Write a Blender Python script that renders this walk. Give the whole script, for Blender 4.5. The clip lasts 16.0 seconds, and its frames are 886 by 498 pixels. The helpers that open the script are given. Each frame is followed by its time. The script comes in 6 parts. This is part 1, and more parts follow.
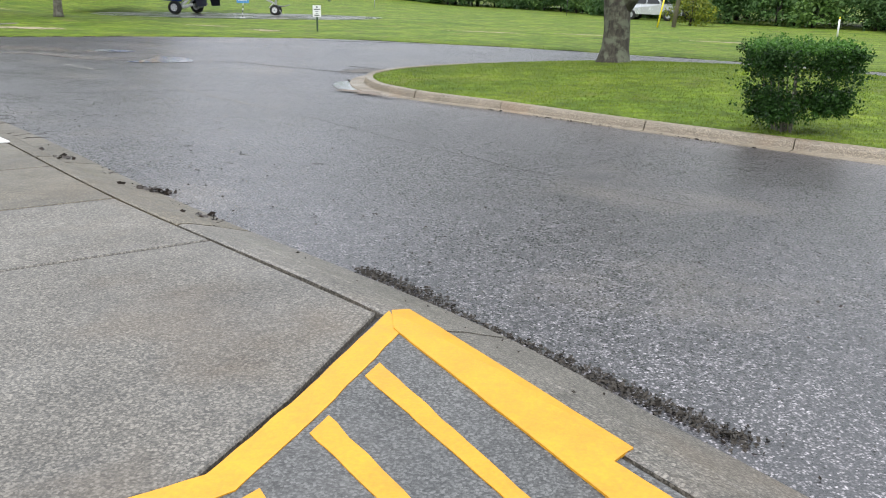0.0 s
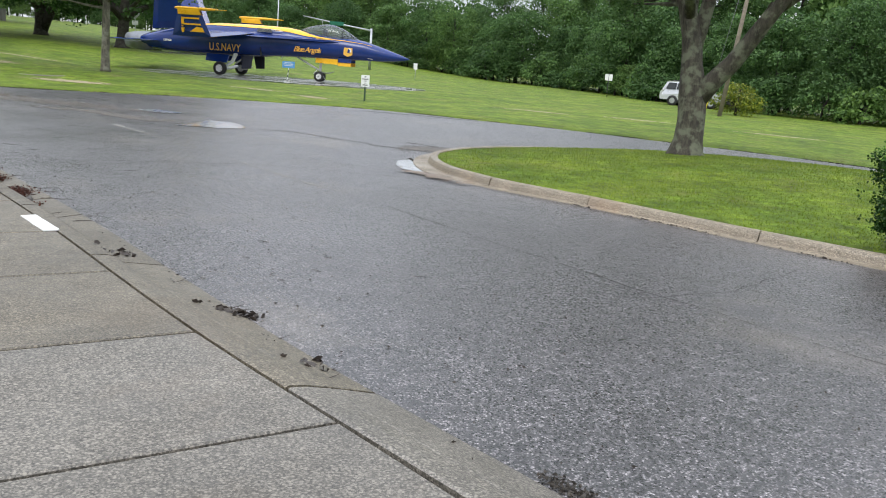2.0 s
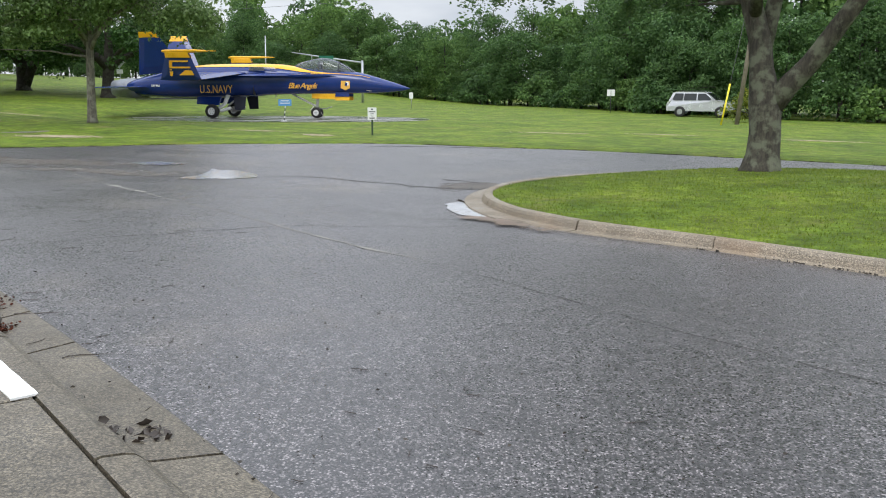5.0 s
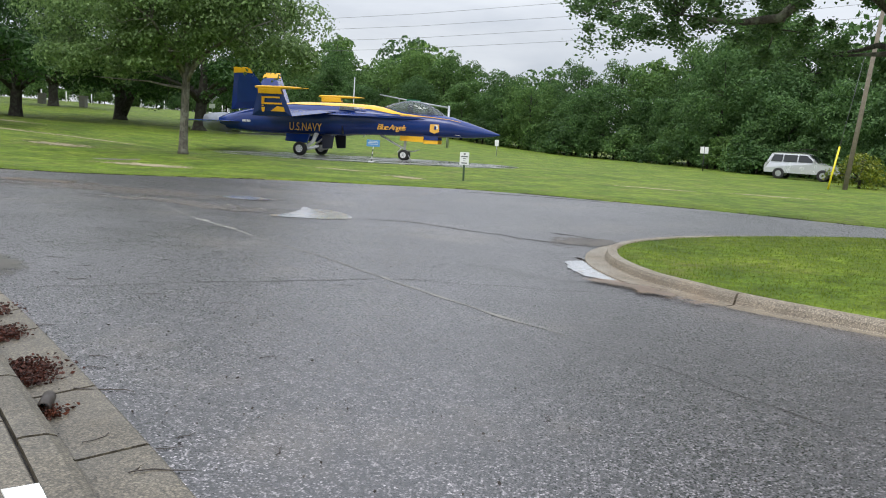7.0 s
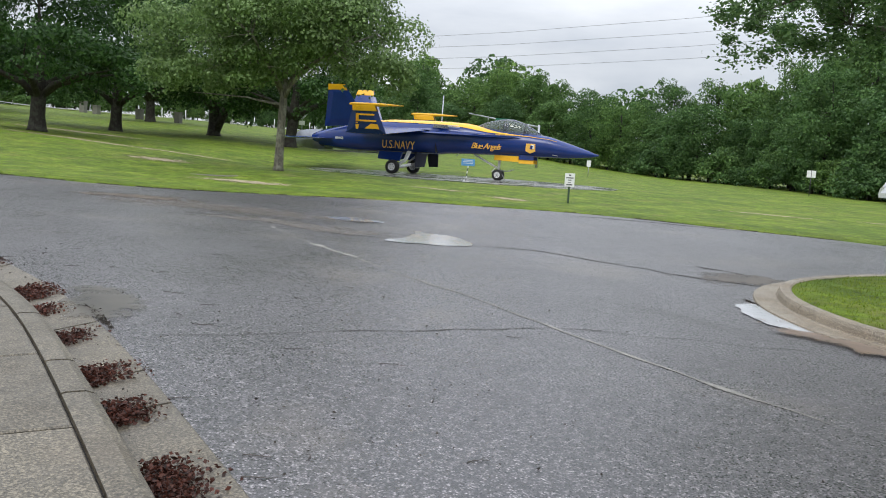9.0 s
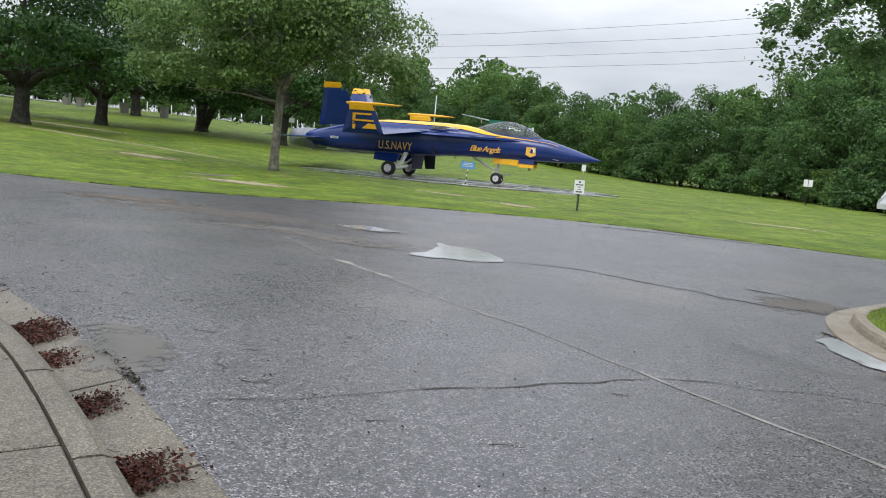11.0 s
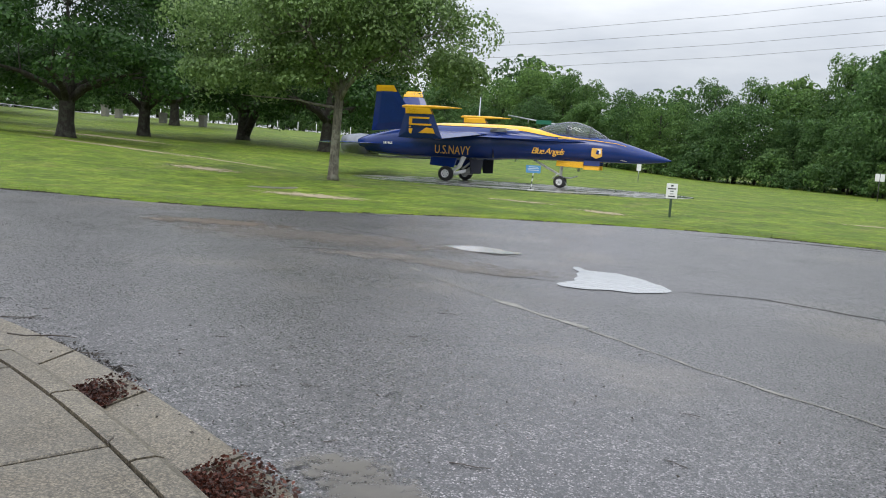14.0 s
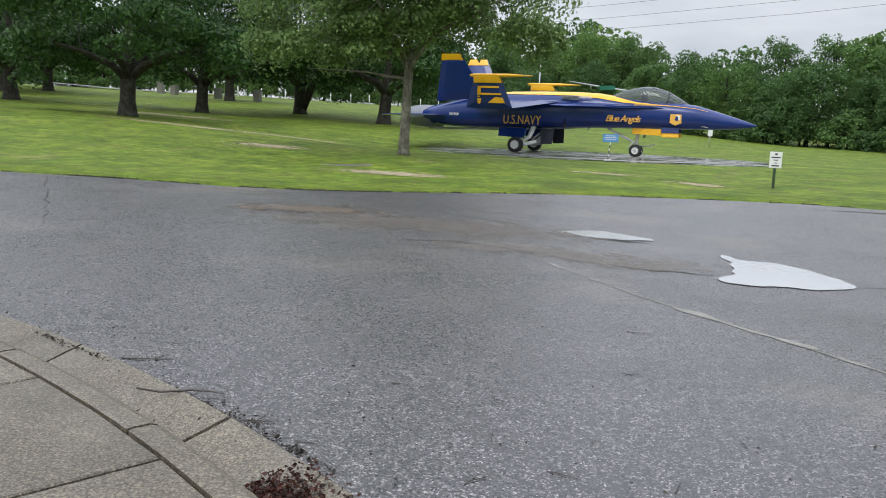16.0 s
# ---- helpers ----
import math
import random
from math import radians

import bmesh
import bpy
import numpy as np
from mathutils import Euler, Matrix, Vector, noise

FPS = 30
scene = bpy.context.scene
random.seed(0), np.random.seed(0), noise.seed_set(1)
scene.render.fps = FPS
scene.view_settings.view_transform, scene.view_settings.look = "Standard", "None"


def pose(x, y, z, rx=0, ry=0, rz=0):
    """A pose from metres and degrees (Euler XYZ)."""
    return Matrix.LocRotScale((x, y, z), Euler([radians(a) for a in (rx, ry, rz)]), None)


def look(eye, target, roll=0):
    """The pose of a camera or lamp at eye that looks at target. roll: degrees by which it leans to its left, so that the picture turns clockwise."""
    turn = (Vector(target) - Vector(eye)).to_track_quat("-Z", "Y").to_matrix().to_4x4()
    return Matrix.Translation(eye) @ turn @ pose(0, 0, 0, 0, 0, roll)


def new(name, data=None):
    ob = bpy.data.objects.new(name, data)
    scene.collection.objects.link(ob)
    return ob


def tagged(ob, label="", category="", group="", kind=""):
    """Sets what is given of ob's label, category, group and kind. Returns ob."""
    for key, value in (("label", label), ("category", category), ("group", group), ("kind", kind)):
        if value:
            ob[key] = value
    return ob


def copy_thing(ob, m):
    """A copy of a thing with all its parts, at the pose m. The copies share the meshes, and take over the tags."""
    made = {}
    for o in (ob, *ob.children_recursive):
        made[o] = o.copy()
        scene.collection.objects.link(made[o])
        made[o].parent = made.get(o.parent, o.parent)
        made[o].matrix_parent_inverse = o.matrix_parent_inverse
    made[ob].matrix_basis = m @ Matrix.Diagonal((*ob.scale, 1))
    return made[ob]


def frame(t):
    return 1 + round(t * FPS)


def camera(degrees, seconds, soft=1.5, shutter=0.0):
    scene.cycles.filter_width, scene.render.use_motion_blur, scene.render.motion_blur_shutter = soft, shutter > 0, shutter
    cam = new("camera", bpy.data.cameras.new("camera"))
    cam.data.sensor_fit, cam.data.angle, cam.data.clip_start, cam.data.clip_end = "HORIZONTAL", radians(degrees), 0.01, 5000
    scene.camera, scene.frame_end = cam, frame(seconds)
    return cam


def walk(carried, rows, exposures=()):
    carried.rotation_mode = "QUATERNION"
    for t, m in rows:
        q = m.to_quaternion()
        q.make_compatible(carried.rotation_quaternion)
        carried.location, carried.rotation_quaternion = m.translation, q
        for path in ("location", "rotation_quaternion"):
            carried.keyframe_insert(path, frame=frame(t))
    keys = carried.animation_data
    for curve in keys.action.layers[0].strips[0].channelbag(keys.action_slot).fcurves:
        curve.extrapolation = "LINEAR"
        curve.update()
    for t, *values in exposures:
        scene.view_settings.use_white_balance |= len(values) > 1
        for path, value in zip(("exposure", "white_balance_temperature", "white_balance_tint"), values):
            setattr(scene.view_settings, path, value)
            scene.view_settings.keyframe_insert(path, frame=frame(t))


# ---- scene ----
from mathutils.bvhtree import BVHTree
from mathutils.geometry import delaunay_2d_cdt

cam = camera(56.4, 16.0, soft=1.0)
PATH = [
    (0, (-0.136, 2.217, 1.325), (-0.181, 4.124, 0.725), 1.0),
    (0.5, (-0.295, 2.528, 1.373), (-0.225, 4.436, 0.779), 0.6),
    (1, (-0.562, 2.79, 1.388), (-0.473, 4.704, 0.816), 0.9),
    (1.5, (-0.731, 3.141, 1.396), (-0.761, 5.083, 0.92), 4.3),
    (2, (-0.976, 3.493, 1.393), (-1.073, 5.44, 0.95), 4.2),
    (2.5, (-1.158, 3.851, 1.38), (-1.362, 5.783, 0.908), 4.1),
    (3, (-1.376, 4.233, 1.37), (-1.604, 6.157, 0.875), 4.5),
    (3.5, (-1.587, 4.584, 1.377), (-1.741, 6.52, 0.896), 2.1),
    (4, (-1.807, 4.998, 1.366), (-1.928, 6.942, 0.911), -1.0),
    (6.5, (-2.602, 6.92, 1.196), (-2.682, 8.899, 0.917), 3.4),
    (7, (-2.838, 7.199, 1.187), (-3.102, 9.162, 0.914), 2.9),
    (7.5, (-3.098, 7.516, 1.168), (-3.449, 9.464, 0.882), 3.7),
    (8, (-3.363, 7.828, 1.144), (-3.724, 9.774, 0.853), 3.5),
    (8.5, (-3.61, 8.105, 1.145), (-4.044, 10.042, 0.905), 3.7),
    (9, (-3.858, 8.361, 1.155), (-4.308, 10.295, 0.916), 3.6),
    (11.5, (-5.047, 9.528, 1.225), (-5.45, 11.473, 0.994), 4.9),
    (12, (-5.331, 9.838, 1.244), (-5.719, 11.791, 1.057), 4.3),
    (12.5, (-5.694, 10.113, 1.26), (-5.979, 12.085, 1.087), 4.2),
    (13, (-6.009, 10.353, 1.259), (-6.309, 12.322, 1.078), 4.2),
    (13.5, (-6.402, 10.596, 1.247), (-6.722, 12.56, 1.054), 3.8),
    (14, (-6.742, 10.841, 1.231), (-7.222, 12.768, 0.993), 3.3),
    (14.5, (-7.107, 11.114, 1.242), (-7.653, 13.014, 0.941), 2.6),
    (15, (-7.393, 11.376, 1.246), (-7.945, 13.271, 0.923), 1.5),
    (15.5, (-7.701, 11.653, 1.266), (-8.263, 13.544, 0.937), 1.1),
    (16, (-8.046, 11.871, 1.289), (-8.635, 13.756, 0.972), 1.9),
]
EXPOSURES = [(0, 0.24), (1.0, 0.22), (2.0, 0.15), (4.0, 0.08), (7.0, -0.01), (16, -0.04)]
walk(cam, [(t, look(eye, target, roll)) for t, eye, target, roll in PATH], EXPOSURES)

# ---------------------------------------------------------------- light
world = bpy.data.worlds.new("overcast_sky")
scene.world = world
world.use_nodes = True
wt = world.node_tree
wt.nodes.clear()


def wnode(kind, **values):
    n = wt.nodes.new(kind)
    for key, value in values.items():
        n.inputs[key].default_value = value
    return n


w_out = wt.nodes.new("ShaderNodeOutputWorld")
w_bg = wnode("ShaderNodeBackground", Strength=0.10)
w_sky = wt.nodes.new("ShaderNodeTexSky")
w_sky.sky_type, w_sky.sun_disc = "NISHITA", False
w_sky.sun_elevation, w_sky.sun_rotation = radians(49), radians(193)
w_co = wt.nodes.new("ShaderNodeTexCoord")
w_map = wt.nodes.new("ShaderNodeMapping")
w_map.inputs["Scale"].default_value = (1.6, 1.6, 6.0)
w_noise = wnode("ShaderNodeTexNoise", Scale=1.5, Detail=6.0, Roughness=0.55)
w_ramp = wt.nodes.new("ShaderNodeValToRGB")
w_ramp.color_ramp.elements[0].position, w_ramp.color_ramp.elements[0].color = 0.34, (5.9, 6.35, 7.2, 1)
w_ramp.color_ramp.elements[1].position, w_ramp.color_ramp.elements[1].color = 0.68, (9.4, 9.7, 10.2, 1)
w_mix = wt.nodes.new("ShaderNodeMixRGB")
w_mix.inputs["Fac"].default_value = 0.9
wt.links.new(w_co.outputs["Generated"], w_map.inputs["Vector"])
wt.links.new(w_map.outputs["Vector"], w_noise.inputs["Vector"])
wt.links.new(w_noise.outputs["Fac"], w_ramp.inputs["Fac"])
wt.links.new(w_sky.outputs["Color"], w_mix.inputs["Color1"])
wt.links.new(w_ramp.outputs["Color"], w_mix.inputs["Color2"])
w_sep = wt.nodes.new("ShaderNodeSeparateXYZ")
w_up = wt.nodes.new("ShaderNodeMapRange")
w_up.inputs["From Min"].default_value, w_up.inputs["From Max"].default_value = 0.12, 0.9
w_up.inputs["To Min"].default_value, w_up.inputs["To Max"].default_value = 1.0, 2.9
w_mul = wt.nodes.new("ShaderNodeVectorMath")
w_mul.operation = "SCALE"
wt.links.new(w_co.outputs["Generated"], w_sep.inputs[0])
wt.links.new(w_sep.outputs["Z"], w_up.inputs["Value"])
wt.links.new(w_mix.outputs["Color"], w_mul.inputs[0])
wt.links.new(w_up.outputs["Result"], w_mul.inputs["Scale"])
wt.links.new(w_mul.outputs["Vector"], w_bg.inputs["Color"])
wt.links.new(w_bg.outputs["Background"], w_out.inputs["Surface"])

sun = new("sun", bpy.data.lights.new("sun", "SUN"))
sun.data.energy, sun.data.angle, sun.data.color = 1.25, radians(25), (1.0, 0.97, 0.92)
sun.matrix_world = look((0, 0, 40), (8, 34, 0))


# ---------------------------------------------------------------- materials
class Mat:
    """A node material under construction: short calls that return output sockets."""

    def __init__(self, name, rough=0.8, metal=0.0):
        self.m = bpy.data.materials.new(name)
        self.m.use_nodes = True
        self.t = self.m.node_tree
        self.b = self.t.nodes["Principled BSDF"]
        self.b.inputs["Roughness"].default_value = rough
        self.b.inputs["Metallic"].default_value = metal
        self.co = self.t.nodes.new("ShaderNodeTexCoord").outputs["Object"]

    def node(self, kind, ins=(), **settings):
        n = self.t.nodes.new(kind)
        for key, value in settings.items():
            setattr(n, key, value)
        for key, value in ins:
            if isinstance(value, bpy.types.NodeSocket):
                self.t.links.new(value, n.inputs[key])
            else:
                n.inputs[key].default_value = value
        return n

    def noise(self, scale, detail=4.0, rough=0.6, vec=None):
        return self.node("ShaderNodeTexNoise", [("Vector", vec or self.co), ("Scale", scale), ("Detail", detail), ("Roughness", rough)]).outputs["Fac"]

    def cells(self, scale, out="Color", feature="F1"):
        return self.node("ShaderNodeTexVoronoi", [("Vector", self.co), ("Scale", scale)], feature=feature).outputs[out]

    def ramp(self, fac, *stops):
        n = self.node("ShaderNodeValToRGB", [("Fac", fac)])
        el = n.color_ramp.elements
        while len(el) < len(stops):
            el.new(0.5)
        for e, (p, c) in zip(el, stops):
            e.position = p
            e.color = (*c, 1) if isinstance(c, tuple) else (c, c, c, 1)
        return n.outputs["Color"]

    def mix(self, fac, a, b, mode="MIX"):
        def c(v):
            return (*v, 1) if isinstance(v, tuple) else v
        n = self.node("ShaderNodeMixRGB", [("Fac", fac), ("Color1", c(a)), ("Color2", c(b))], blend_type=mode)
        return n.outputs["Color"]

    def math(self, op, a, b):
        return self.node("ShaderNodeMath", [(0, a), (1, b)], operation=op).outputs[0]

    def bump(self, height, strength=0.3, distance=0.01):
        n = self.node("ShaderNodeBump", [("Height", height), ("Strength", strength), ("Distance", distance)])
        self.t.links.new(n.outputs["Normal"], self.b.inputs["Normal"])

    def put(self, key, value):
        if isinstance(value, bpy.types.NodeSocket):
            self.t.links.new(value, self.b.inputs[key])
        else:
            self.b.inputs[key].default_value = (*value, 1) if isinstance(value, tuple) else value
        return self


def plain(name, color, rough=0.5, metal=0.0, vary=0.15, scale=6.0, bump=0.0):
    """A surface of one colour with a little unevenness at two scales."""
    a = Mat(name, rough, metal)
    n = a.mix(0.5, a.noise(scale), a.noise(scale * 9, 3))
    lo = tuple(c * (1 - vary) for c in color)
    hi = tuple(min(1, c * (1 + vary)) for c in color)
    a.put("Base Color", a.ramp(n, (0.35, lo), (0.65, hi)))
    a.put("Roughness", a.ramp(n, (0.3, max(0.02, rough * 0.8)), (0.7, min(1, rough * 1.2))))
    if bump:
        a.bump(a.noise(scale * 9, 3), bump, 0.004)
    return a.m


def make_asphalt():
    a = Mat("asphalt", 0.5)
    stones = a.node("ShaderNodeSeparateColor", [("Color", a.cells(100.0))]).outputs[0]
    chips = a.node("ShaderNodeSeparateColor", [("Color", a.cells(86.0))]).outputs[1]
    gaps = a.cells(100.0, "Distance")
    col = a.ramp(stones, (0.0, (0.012, 0.011, 0.012)), (0.40, (0.046, 0.042, 0.044)), (0.75, (0.125, 0.114, 0.117)), (1.0, (0.42, 0.385, 0.385)))
    col = a.mix(a.ramp(chips, (0.86, 0.0), (0.90, 0.8)), col, (0.40, 0.37, 0.365))
    col = a.mix(1.0, col, a.ramp(gaps, (0.30, 1.05), (0.62, 0.14)), "MULTIPLY")
    col = a.mix(1.0, col, a.ramp(a.noise(20.0, 4, 0.85), (0.41, 0.58), (0.59, 1.22)), "MULTIPLY")
    big = a.ramp(a.noise(0.25, 3), (0.3, (0.80, 0.78, 0.78)), (0.7, (1.12, 1.12, 1.17)))
    mid = a.ramp(a.noise(1.7, 6, 0.65), (0.3, 0.78), (0.7, 1.14))
    col = a.mix(1.0, a.mix(1.0, col, big, "MULTIPLY"), mid, "MULTIPLY")
    # grey-brown silt washed over the low crossing
    silt = a.noise(0.32, 5, vec=a.node("ShaderNodeMapping", [("Vector", a.co), ("Location", (3.0, 1.0, 0))]).outputs[0])
    col = a.mix(a.ramp(silt, (0.56, 0.0), (0.68, 0.4)), col, (0.17, 0.142, 0.115))
    a.put("Base Color", col)
    wet = a.noise(0.6, 5, 0.65)
    a.put("Roughness", a.ramp(a.mix(0.5, wet, stones), (0.3, 0.24), (0.7, 0.46)))
    a.put("Specular IOR Level", 1.0)
    a.put("Coat Weight", 0.08).put("Coat Roughness", 0.34)
    a.bump(a.mix(0.3, a.math("MULTIPLY", gaps, -1.0), a.noise(60.0, 2)), 0.42, 0.005)
    return a.m


def make_concrete(name, tone, speck=0.35, stain=(0.20, 0.15, 0.10)):
    a = Mat(name, 0.6)
    grain = a.node("ShaderNodeSeparateColor", [("Color", a.cells(140.0))]).outputs[0]
    col = a.ramp(grain, (0.0, tuple(c * 0.55 for c in tone)), (0.55, tone), (1.0, tuple(min(1, c * (1 + 2 * speck)) for c in tone)))
    fleck = a.node("ShaderNodeSeparateColor", [("Color", a.cells(92.0))]).outputs[1]
    col = a.mix(a.ramp(fleck, (0.87, 0.0), (0.92, 0.6)), col, tuple(min(1, c * 2.0) for c in tone))
    col = a.mix(1.0, col, a.ramp(a.cells(92.0, "Distance"), (0.4, 1.04), (0.75, 0.55)), "MULTIPLY")
    col = a.mix(1.0, col, a.ramp(a.noise(1.3, 6, 0.65), (0.3, 0.72), (0.7, 1.15)), "MULTIPLY")
    col = a.mix(a.ramp(a.noise(0.9, 6, vec=a.node("ShaderNodeMapping", [("Vector", a.co), ("Location", (7, 3, 1))]).outputs[0]), (0.55, 0.0), (0.75, 0.5)), col, stain)
    rnd = a.node("ShaderNodeObjectInfo").outputs["Random"]
    col = a.mix(1.0, col, a.ramp(rnd, (0.0, 0.88), (1.0, 1.08)), "MULTIPLY")
    a.put("Base Color", col)
    a.put("Roughness", a.ramp(a.noise(2.0, 4), (0.3, 0.36), (0.7, 0.62)))
    a.bump(a.mix(0.5, a.cells(140.0, "Distance"), a.noise(30.0, 3)), 0.4, 0.004)
    return a.m


def make_grass():
    a = Mat("grass", 0.75)
    n = a.noise(0.5, 6, 0.65)
    col = a.ramp(n, (0.30, (0.070, 0.125, 0.010)), (0.5, (0.122, 0.185, 0.014)), (0.72, (0.19, 0.238, 0.028)))
    fine = a.ramp(a.noise(28.0, 4, 0.7), (0.3, 0.55), (0.7, 1.35))
    col = a.mix(1.0, col, fine, "MULTIPLY")
    streak = a.noise(0.22, 6, 0.7, vec=a.node("ShaderNodeMapping", [("Vector", a.co), ("Scale", (1.3, 1.0, 1)), ("Rotation", (0, 0, 0.25))]).outputs[0])
    col = a.mix(a.ramp(streak, (0.62, 0.0), (0.70, 0.6)), col, (0.20, 0.17, 0.085))
    col = a.mix(1.0, col, a.ramp(a.noise(3.2, 6, 0.8), (0.35, 0.45), (0.64, 1.38)), "MULTIPLY")
    col = a.mix(1.0, col, a.ramp(a.noise(1.1, 6, 0.7), (0.32, 0.62), (0.6, 1.12)), "MULTIPLY")
    dry = a.noise(0.75, 5, 0.7, vec=a.node("ShaderNodeMapping", [("Vector", a.co), ("Location", (5, 9, 0)), ("Scale", (1.2, 1.0, 1))]).outputs[0])
    col = a.mix(a.ramp(dry, (0.54, 0.0), (0.70, 0.55)), col, (0.17, 0.15, 0.05))
    a.put("Base Color", col)
    a.put("Specular IOR Level", 0.2)
    a.bump(a.noise(40.0, 4, 0.7), 0.8, 0.03)
    return a.m


def make_leaf(name, dark, light, shine=0.45, unlike=True):
    a = Mat(name, shine)
    rnd = a.node("ShaderNodeNewGeometry").outputs["Random Per Island"]
    col = a.ramp(rnd, (0.0, dark), (0.6, tuple((p + q) / 2 for p, q in zip(dark, light))), (1.0, light))
    col = a.mix(1.0, col, a.ramp(a.noise(0.5, 4), (0.3, 0.7), (0.7, 1.2)), "MULTIPLY")
    own = a.node("ShaderNodeObjectInfo").outputs["Random"]
    col = a.mix(1.0 if unlike else 0.0, col, a.ramp(own, (0.0, (0.72, 0.76, 0.80)), (0.5, (1.0, 1.0, 1.0)), (1.0, (1.38, 1.26, 1.0))), "MULTIPLY")
    a.put("Base Color", col)
    a.put("Subsurface Weight", 0.0)
    a.put("Specular IOR Level", 0.3)
    tr = a.node("ShaderNodeBsdfTranslucent", [("Color", col)])
    ms = a.node("ShaderNodeMixShader", [(0, 0.38), (1, a.b.outputs[0]), (2, tr.outputs[0])])
    a.t.links.new(ms.outputs[0], a.t.nodes["Material Output"].inputs["Surface"])
    return a.m


def make_bark(name, base, lichen):
    a = Mat(name, 0.9)
    v = a.node("ShaderNodeMapping", [("Vector", a.co), ("Scale", (1, 1, 0.22))]).outputs[0]
    ridges = a.noise(16.0, 6, 0.7, vec=v)
    col = a.ramp(ridges, (0.35, tuple(c * 0.35 for c in base)), (0.6, base))
    col = a.mix(a.ramp(a.noise(3.5, 6), (0.48, 0.0), (0.6, 0.75)), col, lichen)
    a.put("Base Color", col)
    a.bump(ridges, 0.9, 0.04)
    return a.m


ASPHALT = make_asphalt()
CONCRETE = make_concrete("sidewalk_concrete", (0.150, 0.136, 0.114), 0.38, (0.135, 0.098, 0.062))
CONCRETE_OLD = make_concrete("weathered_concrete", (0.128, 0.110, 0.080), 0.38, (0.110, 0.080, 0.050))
RAMPDARK = make_concrete("ramp_concrete", (0.095, 0.094, 0.090), 0.4, (0.12, 0.11, 0.1))
KERBMAT = make_concrete("kerb_concrete", (0.27, 0.225, 0.165), 0.3, (0.24, 0.15, 0.085))
PADMAT = make_concrete("pad_concrete", (0.30, 0.30, 0.28), 0.2)
GRASS = make_grass()
LEAF_OAK = make_leaf("oak_leaf", (0.046, 0.108, 0.030), (0.160, 0.270, 0.085), unlike=False)
LEAF_YOUNG = make_leaf("young_oak_leaf", (0.088, 0.156, 0.046), (0.250, 0.362, 0.132), unlike=False)
LEAF_PARK = make_leaf("park_oak_leaf", (0.019, 0.056, 0.013), (0.066, 0.142, 0.032), unlike=False)
LEAF_FOREST = make_leaf("forest_leaf", (0.042, 0.100, 0.029), (0.138, 0.248, 0.072), 0.6)
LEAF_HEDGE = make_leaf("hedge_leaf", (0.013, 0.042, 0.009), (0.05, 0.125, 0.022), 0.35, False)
LEAF_YELLOW = make_leaf("yellow_leaf", (0.10, 0.16, 0.02), (0.35, 0.36, 0.04))
BARK_OAK = make_bark("oak_bark", (0.075, 0.066, 0.050), (0.165, 0.178, 0.122))
BARK_DARK = make_bark("dark_bark", (0.036, 0.030, 0.024), (0.055, 0.057, 0.042))
BARK_GREY = make_bark("grey_bark", (0.16, 0.145, 0.115), (0.24, 0.24, 0.19))
YELLOWPAINT = plain("yellow_road_paint", (0.58, 0.275, 0.012), 0.5, vary=0.16, scale=8, bump=0.25)
WHITEPAINT = plain("white_road_paint", (0.75, 0.75, 0.72), 0.5, bump=0.2)
SANDMAT = plain("bare_sand", (0.36, 0.30, 0.20), 0.95, vary=0.3, scale=3, bump=0.5)
DIRT = plain("dark_debris", (0.045, 0.038, 0.03), 0.8, vary=0.5, scale=20, bump=0.4)
CRACKMAT = plain("crack_dirt", (0.04, 0.037, 0.034), 0.9, vary=0.3, scale=20)
PALESEAM = plain("pale_joint_sand", (0.20, 0.19, 0.168), 0.6, vary=0.4, scale=5)
DEADLEAF = make_leaf("dead_leaf", (0.022, 0.010, 0.007), (0.16, 0.055, 0.036), 0.5)
TWIG = plain("wet_twig", (0.035, 0.026, 0.02), 0.5, vary=0.3, scale=20)
# pale base and part metal put the bright sky reflection into the colour
WATER = Mat("puddle_water", 0.10, 0.28).put("Base Color", (0.40, 0.41, 0.42)).put("IOR", 1.5)
WATER.bump(WATER.noise(6.0, 3), 0.18, 0.012)
WATER = WATER.m


# ---------------------------------------------------------------- ground form
def soft(v, w=2.0):
    return v if v > 30 * w else w * math.log1p(math.exp(v / w))


def step(v, a, b):
    t = min(1, max(0, (v - a) / (b - a)))
    return t * t * (3 - 2 * t)


def ground_z(x, y):
    """Height of the open ground: it falls from the kerb to the middle of the crossing and rises under the park oaks."""
    s = (x + 0.06) * 0.73 + (y - 5.6) * 0.68
    z = -0.09 - 0.047 * (soft(s, 0.4) - soft(s - 7, 0.8))
    w = max(step(s, 3, 10), step(y, 28, 42))
    pad = 1 - step(math.hypot((x + 13.2) / 1.6, y - 50.3), 6.0, 10.0)
    z = z + w * (0.034 * soft(-x - 10, 3) + 0.03 * soft(y - 60, 5) * step(-x, 0, 25) - 0.012 * soft(x + 4, 4))
    z += (-0.31 - z) * pad
    for px, py, pr, pz in ((-7.1, 21.9, 1.5, -0.36), (-9.35, 23.95, 0.95, -0.345), (-2.3, 18.0, 1.0, -0.43)):
        z += (pz - z) * (1 - step(math.hypot(x - px, y - py), pr, pr * 1.9))
    return z


